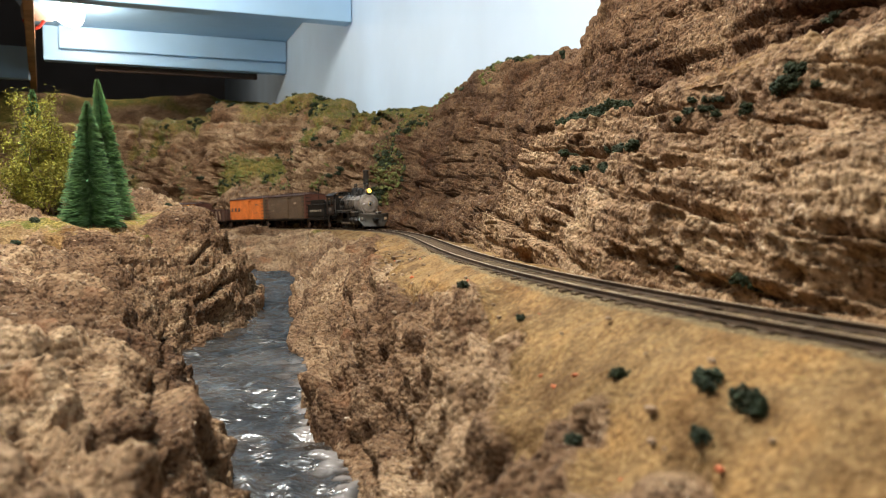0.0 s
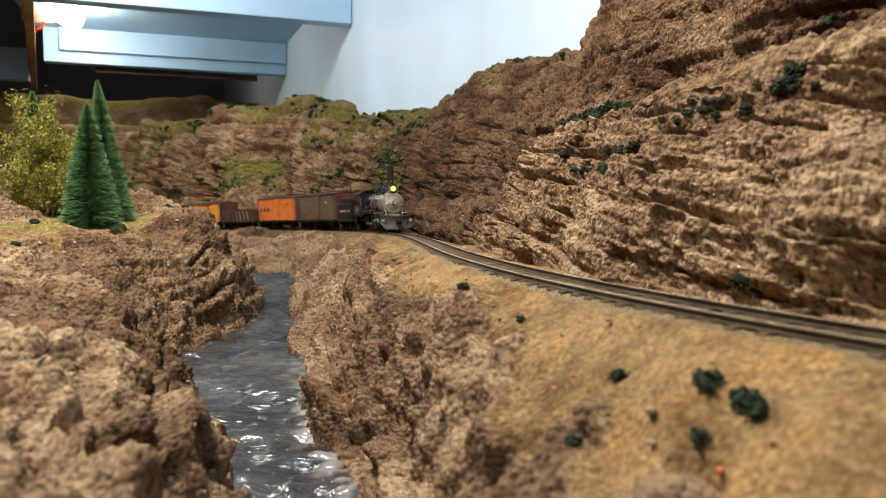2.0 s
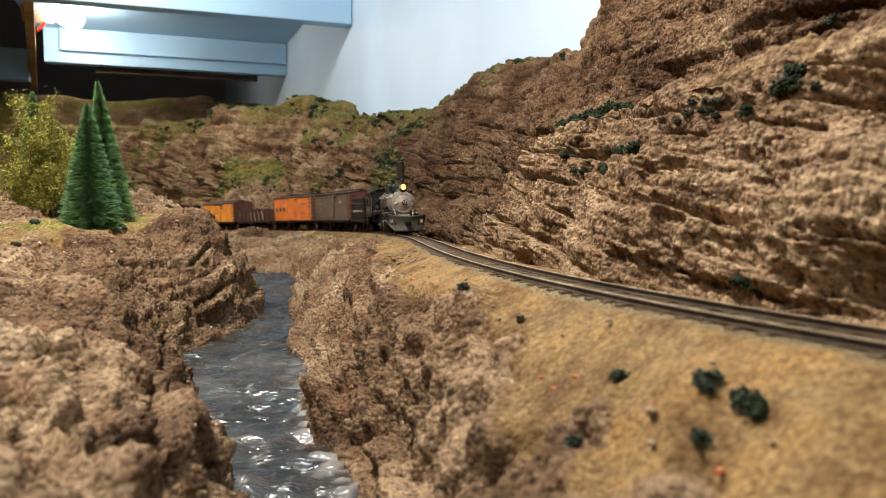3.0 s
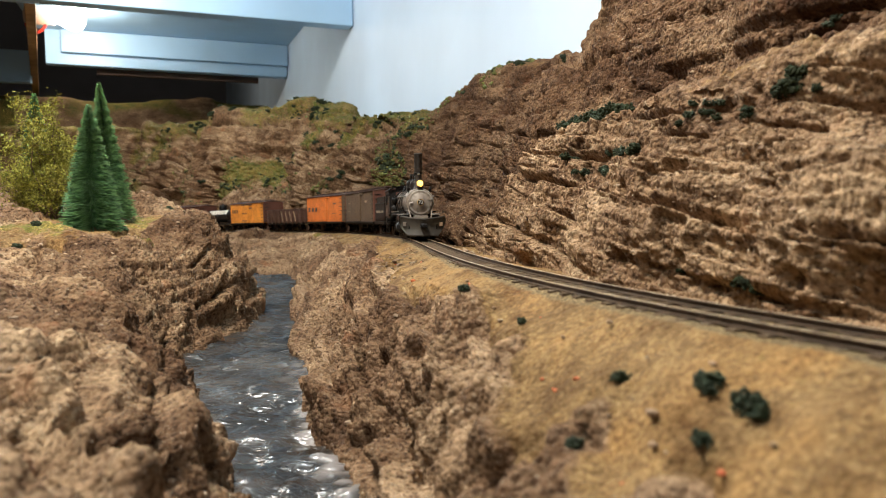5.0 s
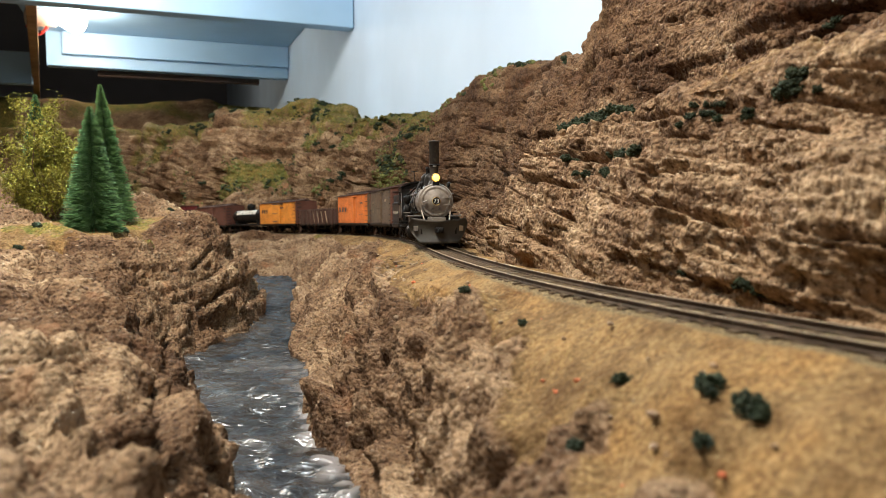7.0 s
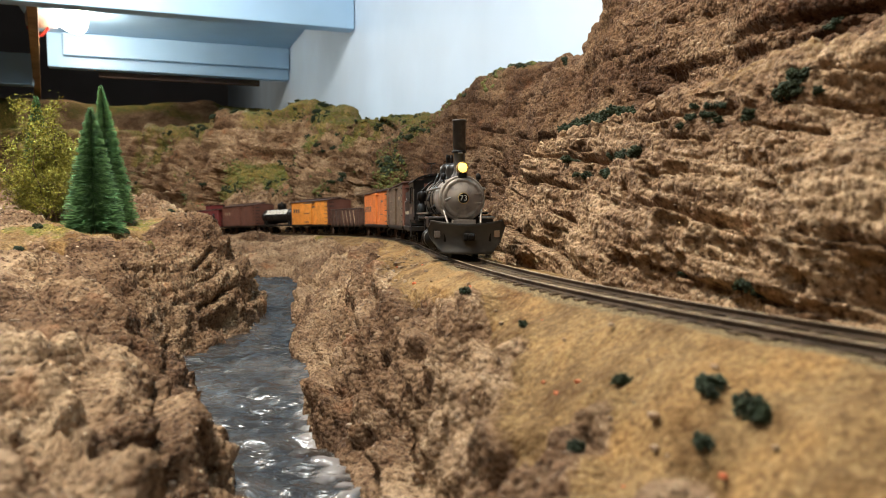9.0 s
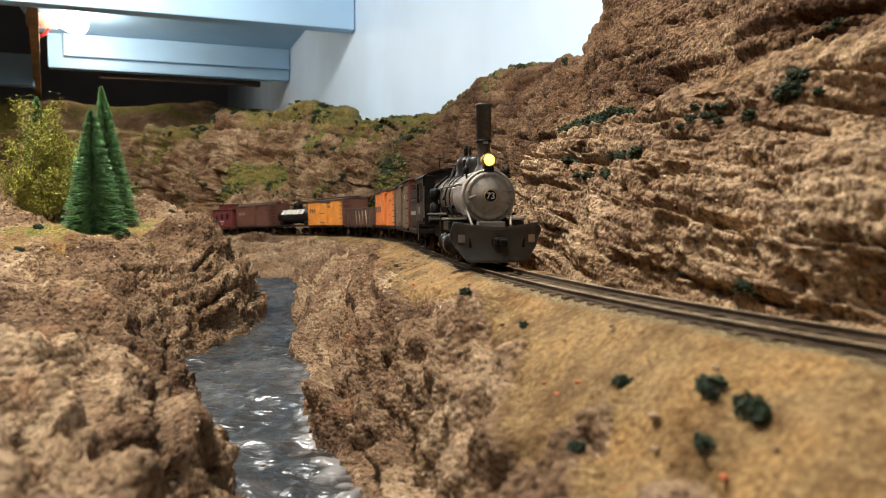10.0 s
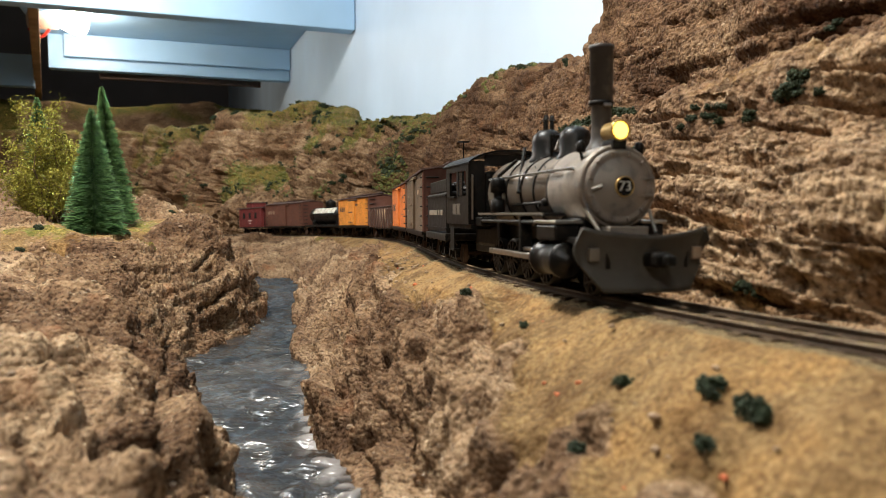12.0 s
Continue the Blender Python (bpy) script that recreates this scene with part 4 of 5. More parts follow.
def locomotive(length, mid):
    loco = tagged(new("locomotive"), "weathered black steam locomotive with lit headlight and plow", "steam locomotive", "cars of the train")
    nose, zc = length / 2, 0.0240
    fore = Matrix.Rotation(radians(90), 4, "Y")

    def at(x, y=0.0, z=zc):
        return Matrix.Translation((x, y, z)) @ fore

    smokebox = part("smokebox", lathe(bmesh.new(), [(0.0086, -0.0185), (0.0094, -0.0180), (0.0094, -0.0006), (0.0090, 0.0)], at(nose), 40), GRAPHITE, loco, "dull graphite grey smokebox")
    door = part("smokebox_door", lathe(bmesh.new(), [(0.0083, -0.0002), (0.0083, 0.0004), (0.0072, 0.0008), (0.0068, 0.0006), (0.0062, 0.0009), (0.0030, 0.0022), (0.0026, 0.0023), (0.0005, 0.0024)], at(nose + 0.0001), 40), GRAPHITE, smokebox, "round grey smokebox door")
    for i in range(12):
        a = radians(30 * i + 15)
        part("door_clamp", box(bmesh.new(), nose, nose + 0.0013, -0.00028, 0.00028, 0.0069, 0.0079, 0.0001, Matrix.Translation((0, 0, zc)) @ Matrix.Rotation(a, 4, "X")), GRAPHITE, smokebox)
    part("hinge", box(bmesh.new(), nose + 0.0002, nose + 0.0016, 0.0030, 0.0078, zc + 0.0016, zc + 0.0022, 0.0001), GRAPHITE, smokebox)
    part("hinge", box(bmesh.new(), nose + 0.0002, nose + 0.0016, 0.0030, 0.0078, zc - 0.0022, zc - 0.0016, 0.0001), GRAPHITE, smokebox)
    part("door_handle", tube(bmesh.new(), (nose + 0.0016, -0.0072, zc - 0.0006), (nose + 0.0022, -0.0050, zc + 0.0002), 0.0004, sides=8), STEEL, smokebox)
    plate = part("number_plate", lathe(bmesh.new(), [(0.0021, 0.0), (0.0021, 0.0006), (0.0018, 0.0006), (0.0018, 0.0004), (0.0001, 0.0004)], at(nose + 0.0023), 28), BLACK, loco, "round black number plate with brass rim")
    part("rim", lathe(bmesh.new(), [(0.0020, 0.0), (0.0022, 0.0), (0.0022, 0.0007), (0.0020, 0.0007)], at(nose + 0.0023), 28, True), BRASS, plate)
    text = bpy.data.curves.new("digits", "FONT")
    text.body, text.size, text.extrude, text.align_x, text.align_y = "73", 0.0031, 0.00012, "CENTER", "CENTER"
    shape = bpy.data.objects.new("digits", text)
    me = bpy.data.meshes.new_from_object(shape)
    me.materials.append(WHITE)
    me.transform(Matrix.Translation((nose + 0.0030, 0, zc)) @ Matrix.Rotation(radians(90), 4, "Z") @ Matrix.Rotation(radians(90), 4, "X"))
    digits = new("digits", me)
    digits.parent = plate

    # boiler, bands, domes, stack
    boiler = part("boiler", lathe(bmesh.new(), [(0.0100, -0.062), (0.0100, -0.045), (0.0094, -0.038), (0.0089, -0.018), (0.0085, -0.0175)], at(nose), 40), JACKET, loco, "brownish metallic boiler jacket")
    for x, r in ((-0.019, 0.0090), (-0.0275, 0.00925), (-0.036, 0.0095), (-0.0455, 0.0101)):
        part("band", lathe(bmesh.new(), [(r - 0.0003, -0.0004), (r + 0.0002, -0.0004), (r + 0.0002, 0.0004), (r - 0.0003, 0.0004)], at(nose + x), 40, True), BLACK, boiler)
    up = Matrix.Translation
    stack = part("chimney", lathe(bmesh.new(), [(0.0042, 0.0), (0.0034, 0.0012), (0.0026, 0.0026), (0.00225, 0.004), (0.0023, 0.0110), (0.0026, 0.0114), (0.0027, 0.0236), (0.0029, 0.0238), (0.0029, 0.0246), (0.0021, 0.0246), (0.0020, 0.018)], up((nose - 0.0085, 0, zc + 0.0080)), 28), SOOT, loco, "tall straight sooty black smokestack")
    part("stack_band", lathe(bmesh.new(), [(0.0024, 0.0), (0.0029, 0.0001), (0.0029, 0.0009), (0.0024, 0.0010)], up((nose - 0.0085, 0, zc + 0.0190)), 28), BLACK, stack)
    part("stack_clamp", box(bmesh.new(), nose - 0.0062, nose - 0.0050, -0.0009, 0.0009, zc + 0.0184, zc + 0.0192, 0.0002), STEEL, stack)
    dome = [(0.0050, -0.001), (0.0046, 0.0006), (0.0040, 0.0016), (0.0040, 0.0048), (0.0036, 0.0066), (0.0022, 0.0078), (0.0004, 0.0082)]
    part("sand_dome", lathe(bmesh.new(), dome, up((nose - 0.0225, 0, zc + 0.0078)), 28), GLOSS_BLACK, loco)
    part("steam_dome", lathe(bmesh.new(), [(r * 1.08, z * 1.06) for r, z in dome], up((nose - 0.0400, 0, zc + 0.0084)), 28), GLOSS_BLACK, loco)
    bm = bmesh.new()
    for dx, dy in ((0.0, 0.0012), (0.0012, -0.001), (-0.0016, 0.0)):
        tube(bm, (nose - 0.040 + dx, dy, zc + 0.0165), (nose - 0.040 + dx, dy, zc + 0.0200), 0.0006, sides=8)
        tube(bm, (nose - 0.040 + dx, dy, zc + 0.0195), (nose - 0.040 + dx, dy, zc + 0.0208), 0.0009, 0.0005, sides=8)
    part("whistle", bm, GLOSS_BLACK, loco)
    bell = part("bell", lathe(bmesh.new(), [(0.0023, 0), (0.0019, 0.0006), (0.0014, 0.0022), (0.0010, 0.0030), (0.0003, 0.0033)], up((nose - 0.0305, 0, zc + 0.0105)), 20), JACKET, loco)
    bm = bmesh.new()
    for side in (-1, 1):
        tube(bm, (nose - 0.0305, side * 0.0030, zc + 0.0075), (nose - 0.0305, side * 0.0030, zc + 0.0145), 0.0004, sides=6)
    tube(bm, (nose - 0.0305, -0.0030, zc + 0.0143), (nose - 0.0305, 0.0030, zc + 0.0143), 0.0004, sides=6)
    part("yoke", bm, BLACK, bell)
    lamp = part("headlight", lathe(bmesh.new(), [(0.0018, -0.0048), (0.0021, -0.0042), (0.0021, 0.0004), (0.00235, 0.0006), (0.00235, 0.0014), (0.0019, 0.0014), (0.0018, 0.0004)], at(nose - 0.0005, 0, zc + 0.0124), 28), BRASS, loco, "round brass-rimmed headlight, lit")
    part("lens", lathe(bmesh.new(), [(0.0019, 0.0), (0.0019, 0.0004), (0.0012, 0.0009), (0.0003, 0.0011)], at(nose + 0.0003, 0, zc + 0.0124), 24), LAMP_GLOW, lamp, "glowing yellow lens")
    part("bracket", box(bmesh.new(), nose - 0.0045, nose + 0.0004, -0.0017, 0.0017, zc + 0.0083, zc + 0.0104, 0.0002), BLACK, lamp)
    for side in (-1, 1):                 # marker lamps on the smokebox
        ml = part("marker_lamp", lathe(bmesh.new(), [(0.0009, 0), (0.0011, 0.0003), (0.0011, 0.0018), (0.0007, 0.0024), (0.0002, 0.0027)], up((nose - 0.004, side * 0.0072, zc + 0.0078)), 12), BLACK, loco)
        part("bracket", tube(bmesh.new(), (nose - 0.004, side * 0.0066, zc + 0.0050), (nose - 0.004, side * 0.0072, zc + 0.0080), 0.0004, sides=6), BLACK, ml)

    # running boards, handrails, pipes, pump, braces
    for side in (-1, 1):
        board = part("running_board", box(bmesh.new(), nose - 0.062, nose - 0.012, min(side * 0.0068, side * 0.0126), max(side * 0.0068, side * 0.0126), 0.0176, 0.0184, 0.0001), BLACK, loco)
        part("edge", box(bmesh.new(), nose - 0.062, nose - 0.012, min(side * 0.0127, side * 0.0131), max(side * 0.0127, side * 0.0131), 0.0179, 0.0185), DULL_STEEL, board)
        part("air_line", tube(bmesh.new(), (nose - 0.060, side * 0.0122, 0.0162), (nose - 0.016, side * 0.0122, 0.0162), 0.0005, sides=8), BLACK, loco)
        bm = bmesh.new()
        tube(bm, (nose - 0.060, side * 0.0101, zc + 0.0042), (nose - 0.004, side * 0.0096, zc + 0.0042), 0.0003, sides=6)
        for x in (-0.058, -0.044, -0.030, -0.016, -0.005):
            tube(bm, (nose + x, side * 0.0078, zc + 0.0042), (nose + x, side * 0.0102, zc + 0.0042), 0.0004, sides=6)
        part("handrail", bm, STEEL, loco)
        part("brace", tube(bmesh.new(), (nose - 0.0060, side * 0.0090, zc + 0.0012), (nose + 0.0045, side * 0.0066, 0.0140), 0.00042, sides=8), GRAPHITE, loco, "bare metal brace from smokebox to pilot deck")
        part("sand_pipe", tube(bmesh.new(), (nose - 0.023, side * 0.0038, zc + 0.0085), (nose - 0.0245, side * 0.0090, zc - 0.004), 0.0004, sides=6), BLACK, loco)
        bm = bmesh.new()
        last = None
        for i in range(9):
            q = (nose - 0.047 + 0.0015 * i, side * (0.0040 + 0.0008 * i), zc + 0.0125 - 0.0016 * i)
            if last:
                tube(bm, last, q, 0.0005, sides=6)
            last = q
        part("injector_pipe", bm, BLACK, loco)
    for side in (-1, 1):
        part("feed_pipe", tube(bmesh.new(), (nose - 0.052, side * 0.0088, zc - 0.0036), (nose - 0.021, side * 0.0086, zc - 0.0030), 0.00045, sides=8), BLACK, loco)
        part("check_valve", lathe(bmesh.new(), [(0.0006, 0), (0.0011, 0.0003), (0.0011, 0.0012), (0.0005, 0.0018)], Matrix.Translation((nose - 0.021, side * 0.0078, zc - 0.0030)) @ Matrix.Rotation(radians(-side * 90), 4, "X"), 10), BLACK, loco)
        part("grab_iron", tube(bmesh.new(), (nose - 0.0640, side * 0.0142, 0.0165), (nose - 0.0640, side * 0.0142, 0.0300), 0.0003, sides=6), STEEL, loco)
        part("step", box(bmesh.new(), -nose + 0.003, -nose + 0.008, side * 0.0125 - 0.0012, side * 0.0125 + 0.0012, 0.0060, 0.0066, 0.0001), BLACK, loco)
        part("step_hanger", box(bmesh.new(), -nose + 0.0032, -nose + 0.0078, side * 0.0134 - 0.0002, side * 0.0134 + 0.0002, 0.0062, 0.0136), BLACK, loco)
        part("ash_pan", box(bmesh.new(), -nose + 0.012, -nose + 0.032, side * 0.0095 - 0.0022, side * 0.0095 + 0.0022, 0.0145, 0.0172, 0.0005), BLACK, loco)
    for i in range(5):
        part("lubricator_line", tube(bmesh.new(), (nose - 0.050 + 0.006 * i, -0.0068, zc + 0.0064), (nose - 0.045 + 0.006 * i, -0.0082 + 0.0002 * i, zc + 0.0030), 0.00025, sides=5), BLACK, loco)
    pump = part("air_pump", lathe(bmesh.new(), [(0.0018, 0), (0.0020, 0.0004), (0.0020, 0.0034), (0.0012, 0.0038), (0.0012, 0.0052), (0.0021, 0.0056), (0.0021, 0.0090), (0.0015, 0.0096), (0.0004, 0.0098)], up((nose - 0.0475, -0.0118, 0.0186)), 18), BLACK, loco)
    part("pump_pipe", tube(bmesh.new(), (nose - 0.0475, -0.0118, 0.0285), (nose - 0.0450, -0.0070, zc + 0.0090), 0.0005, sides=6), BLACK, pump)

    # cab: walls with window openings, roof
    x0, x1, w = -nose - 0.0005, -nose + 0.0255, 0.0135
    for side in (-1, 1):
        bm = bmesh.new()
        y = side * w
        box(bm, x0, x1, y - 0.0004, y + 0.0004, 0.0150, 0.0238)
        box(bm, x0 + 0.0, x1, y - 0.0004, y + 0.0004, 0.0318, 0.0345)
        for a, b in ((x0, x0 + 0.0040), (x0 + 0.0125, x0 + 0.0145), (x1 - 0.0025, x1)):
            box(bm, a, b, y - 0.0004, y + 0.0004, 0.0238, 0.0318)
        wall = part("cab_wall", bm, GLOSS_BLACK, loco)
        part("window_frame", box(bmesh.new(), x0 + 0.0145, x0 + 0.0185, y - 0.0002, y + 0.0002, 0.0240, 0.0316), GLASS_DARK, wall)
        part("arm_rest", box(bmesh.new(), x0 + 0.004, x0 + 0.013, side * (w + 0.0008) - 0.0006, side * (w + 0.0008) + 0.0006, 0.0233, 0.0239, 0.0001), BLACK, wall)
        bars(loco, ((x0 + 0.0085, x0 + 0.0125, 0.0180, 0.0215), (x0 + 0.0135, x0 + 0.0170, 0.0180, 0.0215)), side, w + 0.0005, DULL_STEEL, "cab_number")
    bm = bmesh.new()
    box(bm, x1 - 0.0008, x1, -w, -0.0085, 0.0150, 0.0345)
    box(bm, x1 - 0.0008, x1, 0.0085, w, 0.0150, 0.0345)
    box(bm, x1 - 0.0008, x1, -0.0085, 0.0085, 0.0330, 0.0365)
    part("cab_front", bm, GLOSS_BLACK, loco)
    part("cab_floor", box(bmesh.new(), x0, x1, -w + 0.0005, w - 0.0005, 0.0135, 0.0149), BLACK, loco)
    part("backhead", box(bmesh.new(), x1 - 0.0065, x1 - 0.001, -0.0080, 0.0080, 0.0150, 0.0315, 0.0015), BLACK, loco)
    bm = bmesh.new()
    rows = []
    for x in (x0 - 0.0035, x1 + 0.0018):
        top = [bm.verts.new((x, (w + 0.0016) * math.sin(a), 0.0322 + 0.0058 * math.cos(a))) for a in np.linspace(-math.pi / 2, math.pi / 2, 17) * 0.80]
        low = [bm.verts.new((v.co.x, v.co.y * 0.97, v.co.z - 0.0006)) for v in top]
        rows.append(top + low[::-1])
    n = len(rows[0])
    for i in range(n):
        bm.faces.new((rows[0][i], rows[0][(i + 1) % n], rows[1][(i + 1) % n], rows[1][i]))
    bm.faces.new(rows[0][::-1])
    bm.faces.new(rows[1])
    bmesh.ops.recalc_face_normals(bm, faces=bm.faces)
    part("cab_roof", bm, BLACK, loco)

    # frame, cylinders, running gear
    part("frame", box(bmesh.new(), -nose, nose - 0.002, -0.0036, 0.0036, 0.0055, 0.0150, 0.0004), BLACK, loco)
    part("saddle", box(bmesh.new(), nose - 0.0155, nose - 0.0035, -0.0075, 0.0075, 0.0095, 0.0175, 0.0012), BLACK, loco)
    part("firebox", box(bmesh.new(), -nose + 0.012, -nose + 0.034, -0.0068, 0.0068, 0.0080, 0.0200, 0.001), BLACK, loco)
    for side in (-1, 1):
        cyl = part("cylinder", lathe(bmesh.new(), [(0.0020, -0.0068), (0.0034, -0.0066), (0.0040, -0.0062), (0.0040, -0.0050), (0.0036, -0.0048), (0.0036, 0.0048), (0.0040, 0.0050), (0.0040, 0.0062), (0.0034, 0.0066), (0.0016, 0.0070), (0.0012, 0.0080), (0.0004, 0.0082)], at(nose - 0.0090, side * 0.0112, 0.0078), 24), GLOSS_BLACK, loco)
        part("steam_chest", box(bmesh.new(), nose - 0.0150, nose - 0.0035, side * 0.0105 - 0.0030, side * 0.0105 + 0.0030, 0.0122, 0.0158, 0.0006), GLOSS_BLACK, cyl)
        part("chest_cover", box(bmesh.new(), nose - 0.0157, nose - 0.0028, side * 0.0105 - 0.0034, side * 0.0105 + 0.0034, 0.0159, 0.0167, 0.0002), STEEL, cyl)
        part("crosshead_guide", box(bmesh.new(), nose - 0.0270, nose - 0.0155, side * 0.0112 - 0.0010, side * 0.0112 + 0.0010, 0.0090, 0.0098, 0.0001), STEEL, loco)
        part("hanger", box(bmesh.new(), nose - 0.0285, nose - 0.0270, side * 0.0112 - 0.0016, side * 0.0112 + 0.0016, 0.0085, 0.0176, 0.0002), BLACK, loco)
        rod = part("side_rod", box(bmesh.new(), -0.0190, 0.0190, -0.0005, 0.0005, -0.0008, 0.0008, 0.0003), STEEL, loco, "bare steel side rod")
        RODS.append((rod, (nose - 0.0440, side * 0.0083, 0.0056), 0.0023, 0.0056))
        rod = part("main_rod", box(bmesh.new(), -0.0020, 0.0180, -0.0004, 0.0004, -0.0007, 0.0007, 0.0002), STEEL, loco, "bare steel main rod")
        RODS.append((rod, (nose - 0.0375, side * 0.0094, 0.0056), 0.0023, 0.0056))
    for i in range(4):
        wheelset(loco, nose - 0.0255 - 0.0122 * i, 0.0056, mat=GLOSS_BLACK, spokes=12, name="driver", width=0.0022)
    wheelset(loco, nose - 0.0010, 0.0036, mat=GLOSS_BLACK, spokes=8, name="pilot_wheel")

    # pilot deck, plow, coupler, poling lamps
    part("pilot_deck", box(bmesh.new(), nose - 0.003, nose + 0.0085, -0.0112, 0.0112, 0.0118, 0.0130, 0.0002), BLACK, loco)
    part("pilot_beam", box(bmesh.new(), nose + 0.0062, nose + 0.0088, -0.0118, 0.0118, 0.0080, 0.0120, 0.0003), BLACK, loco)
    part("step_box", box(bmesh.new(), nose + 0.0008, nose + 0.0050, -0.0046, 0.0046, 0.0131, 0.0154, 0.0002), GRAPHITE, loco)
    bm = bmesh.new()                     # plow: a shallow wedge of curved plate, high at its outer ends
    cols, rws = 28, 10
    g = [[None] * (rws + 1) for _ in range(cols + 1)]
    back = [[None] * (rws + 1) for _ in range(cols + 1)]
    for i in range(cols + 1):
        q = -1 + 2 * i / cols
        for j in range(rws + 1):
            t = j / rws
            ztop = 0.0138 + 0.0018 * abs(q) ** 1.5 - 0.0030 * max(0, abs(q) - 0.93) / 0.07
            zlow = 0.0022 + 0.0050 * max(0, abs(q) - 0.72) / 0.28
            z = zlow + (ztop - zlow) * t
            wide = 0.0152 - 0.0016 * (1 - t) ** 2
            x = nose + 0.0165 - 0.0052 * abs(q) ** 1.7 - 0.0026 * math.sin(math.pi * min(1, t * 0.75 + 0.1)) + 0.0012 * t
            g[i][j] = bm.verts.new((x, q * wide, z))
            back[i][j] = bm.verts.new((x - 0.0007, q * wide, z))
    for i in range(cols):
        for j in range(rws):
            bm.faces.new((g[i][j], g[i + 1][j], g[i + 1][j + 1], g[i][j + 1])).smooth = True
            bm.faces.new((back[i][j], back[i][j + 1], back[i + 1][j + 1], back[i + 1][j])).smooth = True
    for i in range(cols):
        for j in (0, rws):
            bm.faces.new((g[i][j], back[i][j], back[i + 1][j], g[i + 1][j]))
    for j in range(rws):
        for i in (0, cols):
            bm.faces.new((g[i][j], g[i][j + 1], back[i][j + 1], back[i][j]))
    bmesh.ops.recalc_face_normals(bm, faces=bm.faces)
    plow = part("plow", bm, PLOW, loco, "wide dark grey plow plate")
    for side in (-1, 1):
        part("support", box(bmesh.new(), nose + 0.0085, nose + 0.0125, side * 0.0085 - 0.0008, side * 0.0085 + 0.0008, 0.0070, 0.0110), BLACK, plow)
        part("poling_plate", box(bmesh.new(), nose + 0.0108, nose + 0.0124, side * 0.0117 - 0.0011, side * 0.0117 + 0.0011, 0.0086, 0.0112, 0.0002), DULL_STEEL if side < 0 else PEBBLE, plow, "small square plate")
    cp = part("coupler", box(bmesh.new(), nose + 0.0120, nose + 0.0190, -0.0022, 0.0022, 0.0074, 0.0104, 0.0008), BLACK, loco)
    part("knuckle", box(bmesh.new(), nose + 0.0188, nose + 0.0208, -0.0008, 0.0018, 0.0078, 0.0100, 0.0006), BLACK, cp)
    CARS.append((loco, mid, 0.026))


locomotive(0.095, 0.0475)
tender(0.050, 0.1290)
boxcar(0.105, 0.2145, BROWN, OXIDE, "weathered brown wooden boxcar with dark red ends", ((0.024, 0.031, 0.0275, 0.0295), (-0.040, -0.031, 0.0275, 0.0285), (-0.040, -0.033, 0.0200, 0.0208)), PEBBLE, staff=True)
boxcar(0.1065, 0.3330, ORANGE, BROWN, "bright orange wooden boxcar with dark lettering bars", ((-0.048, -0.042, 0.0215, 0.0262), (-0.037, -0.031, 0.0215, 0.0262), (-0.026, -0.020, 0.0215, 0.0262), (0.028, 0.036, 0.0285, 0.0300), (0.024, 0.036, 0.0185, 0.0190)), DARK_LETTER, hardware=ORANGE)
gondola(0.103, 0.4495)
boxcar(0.105, 0.5654, YELLOW, OXIDE, "yellow-orange wooden boxcar with dark lettering bars", ((-0.046, -0.042, 0.024, 0.0285), (-0.039, -0.035, 0.024, 0.0285), (-0.032, -0.028, 0.024, 0.0285), (0.010, 0.018, 0.029, 0.031)), DARK_LETTER, z1=0.0362, hardware=DARK_LETTER)
tank_car(0.098, 0.6730)
boxcar(0.1046, 0.7802, OXIDE, OXIDE, "oxide red wooden boxcar with faint lettering bars", ((-0.044, -0.040, 0.0255, 0.0295), (-0.037, -0.033, 0.0255, 0.0295), (-0.030, -0.026, 0.0255, 0.0295)), PEBBLE)
caboose(0.086, 0.8830)


# ---- trees ----
def brush_pine(x, y, height, radius, seed, label):
    """A bottle-brush pine: a twisted wire with rows of bristles."""
    random.seed(seed)
    tree = tagged(new("pine_tree"), label, "tree", "pine trees on the bluff")
    tree.location = (x, y, ground_z(x, y) - 0.001)
    bm = tube(bmesh.new(), (0, 0, -0.003), (0, 0, height * 0.96), 0.0011, 0.0003, 8)
    for i in range(7):
        a = 2.4 * i
        tube(bm, (0, 0, 0.004), (0.0045 * math.cos(a), 0.0045 * math.sin(a), -0.001), 0.0008, 0.0003, 5)
    part("trunk", bm, BARK, tree)
    verts, faces = [], []
    count = 7200
    for i in range(count):
        t = ((i + random.random()) / count)
        t = 1 - (1 - t) ** 0.72 if t < 0.999 else t
        z = 0.05 * height + 0.95 * height * t
        tier = 0.86 + 0.14 * math.sin(z / height * 95)
        r = radius * (1 - t) ** 0.82 * tier * random.uniform(0.80, 1.05) + 0.0012
        a = i * 2.39996 + random.uniform(-0.2, 0.2)
        d = Vector((math.cos(a), math.sin(a), random.uniform(-0.22, 0.18)))
        side = Vector((-d.y, d.x, 0)) * 0.00022
        p, q = d * 0.0006 + Vector((0, 0, z)), d * r + Vector((0, 0, z - 0.10 * r))
        n = len(verts)
        verts += [p - side, p + side, q + side * 0.7, q - side * 0.7, p + Vector((0, 0, 0.0003)), q + Vector((0, 0, 0.0002))]
        faces += [(n, n + 1, n + 2, n + 3), (n, n + 3, n + 5, n + 4), (n + 1, n + 4, n + 5, n + 2)]
    me = bpy.data.meshes.new("bristles")
    me.from_pydata(verts, [], faces)
    me.materials.append(NEEDLES)
    crown = new("bristles", me)
    crown.parent = tree
    crown["kind"] = "stuff"
    return tree


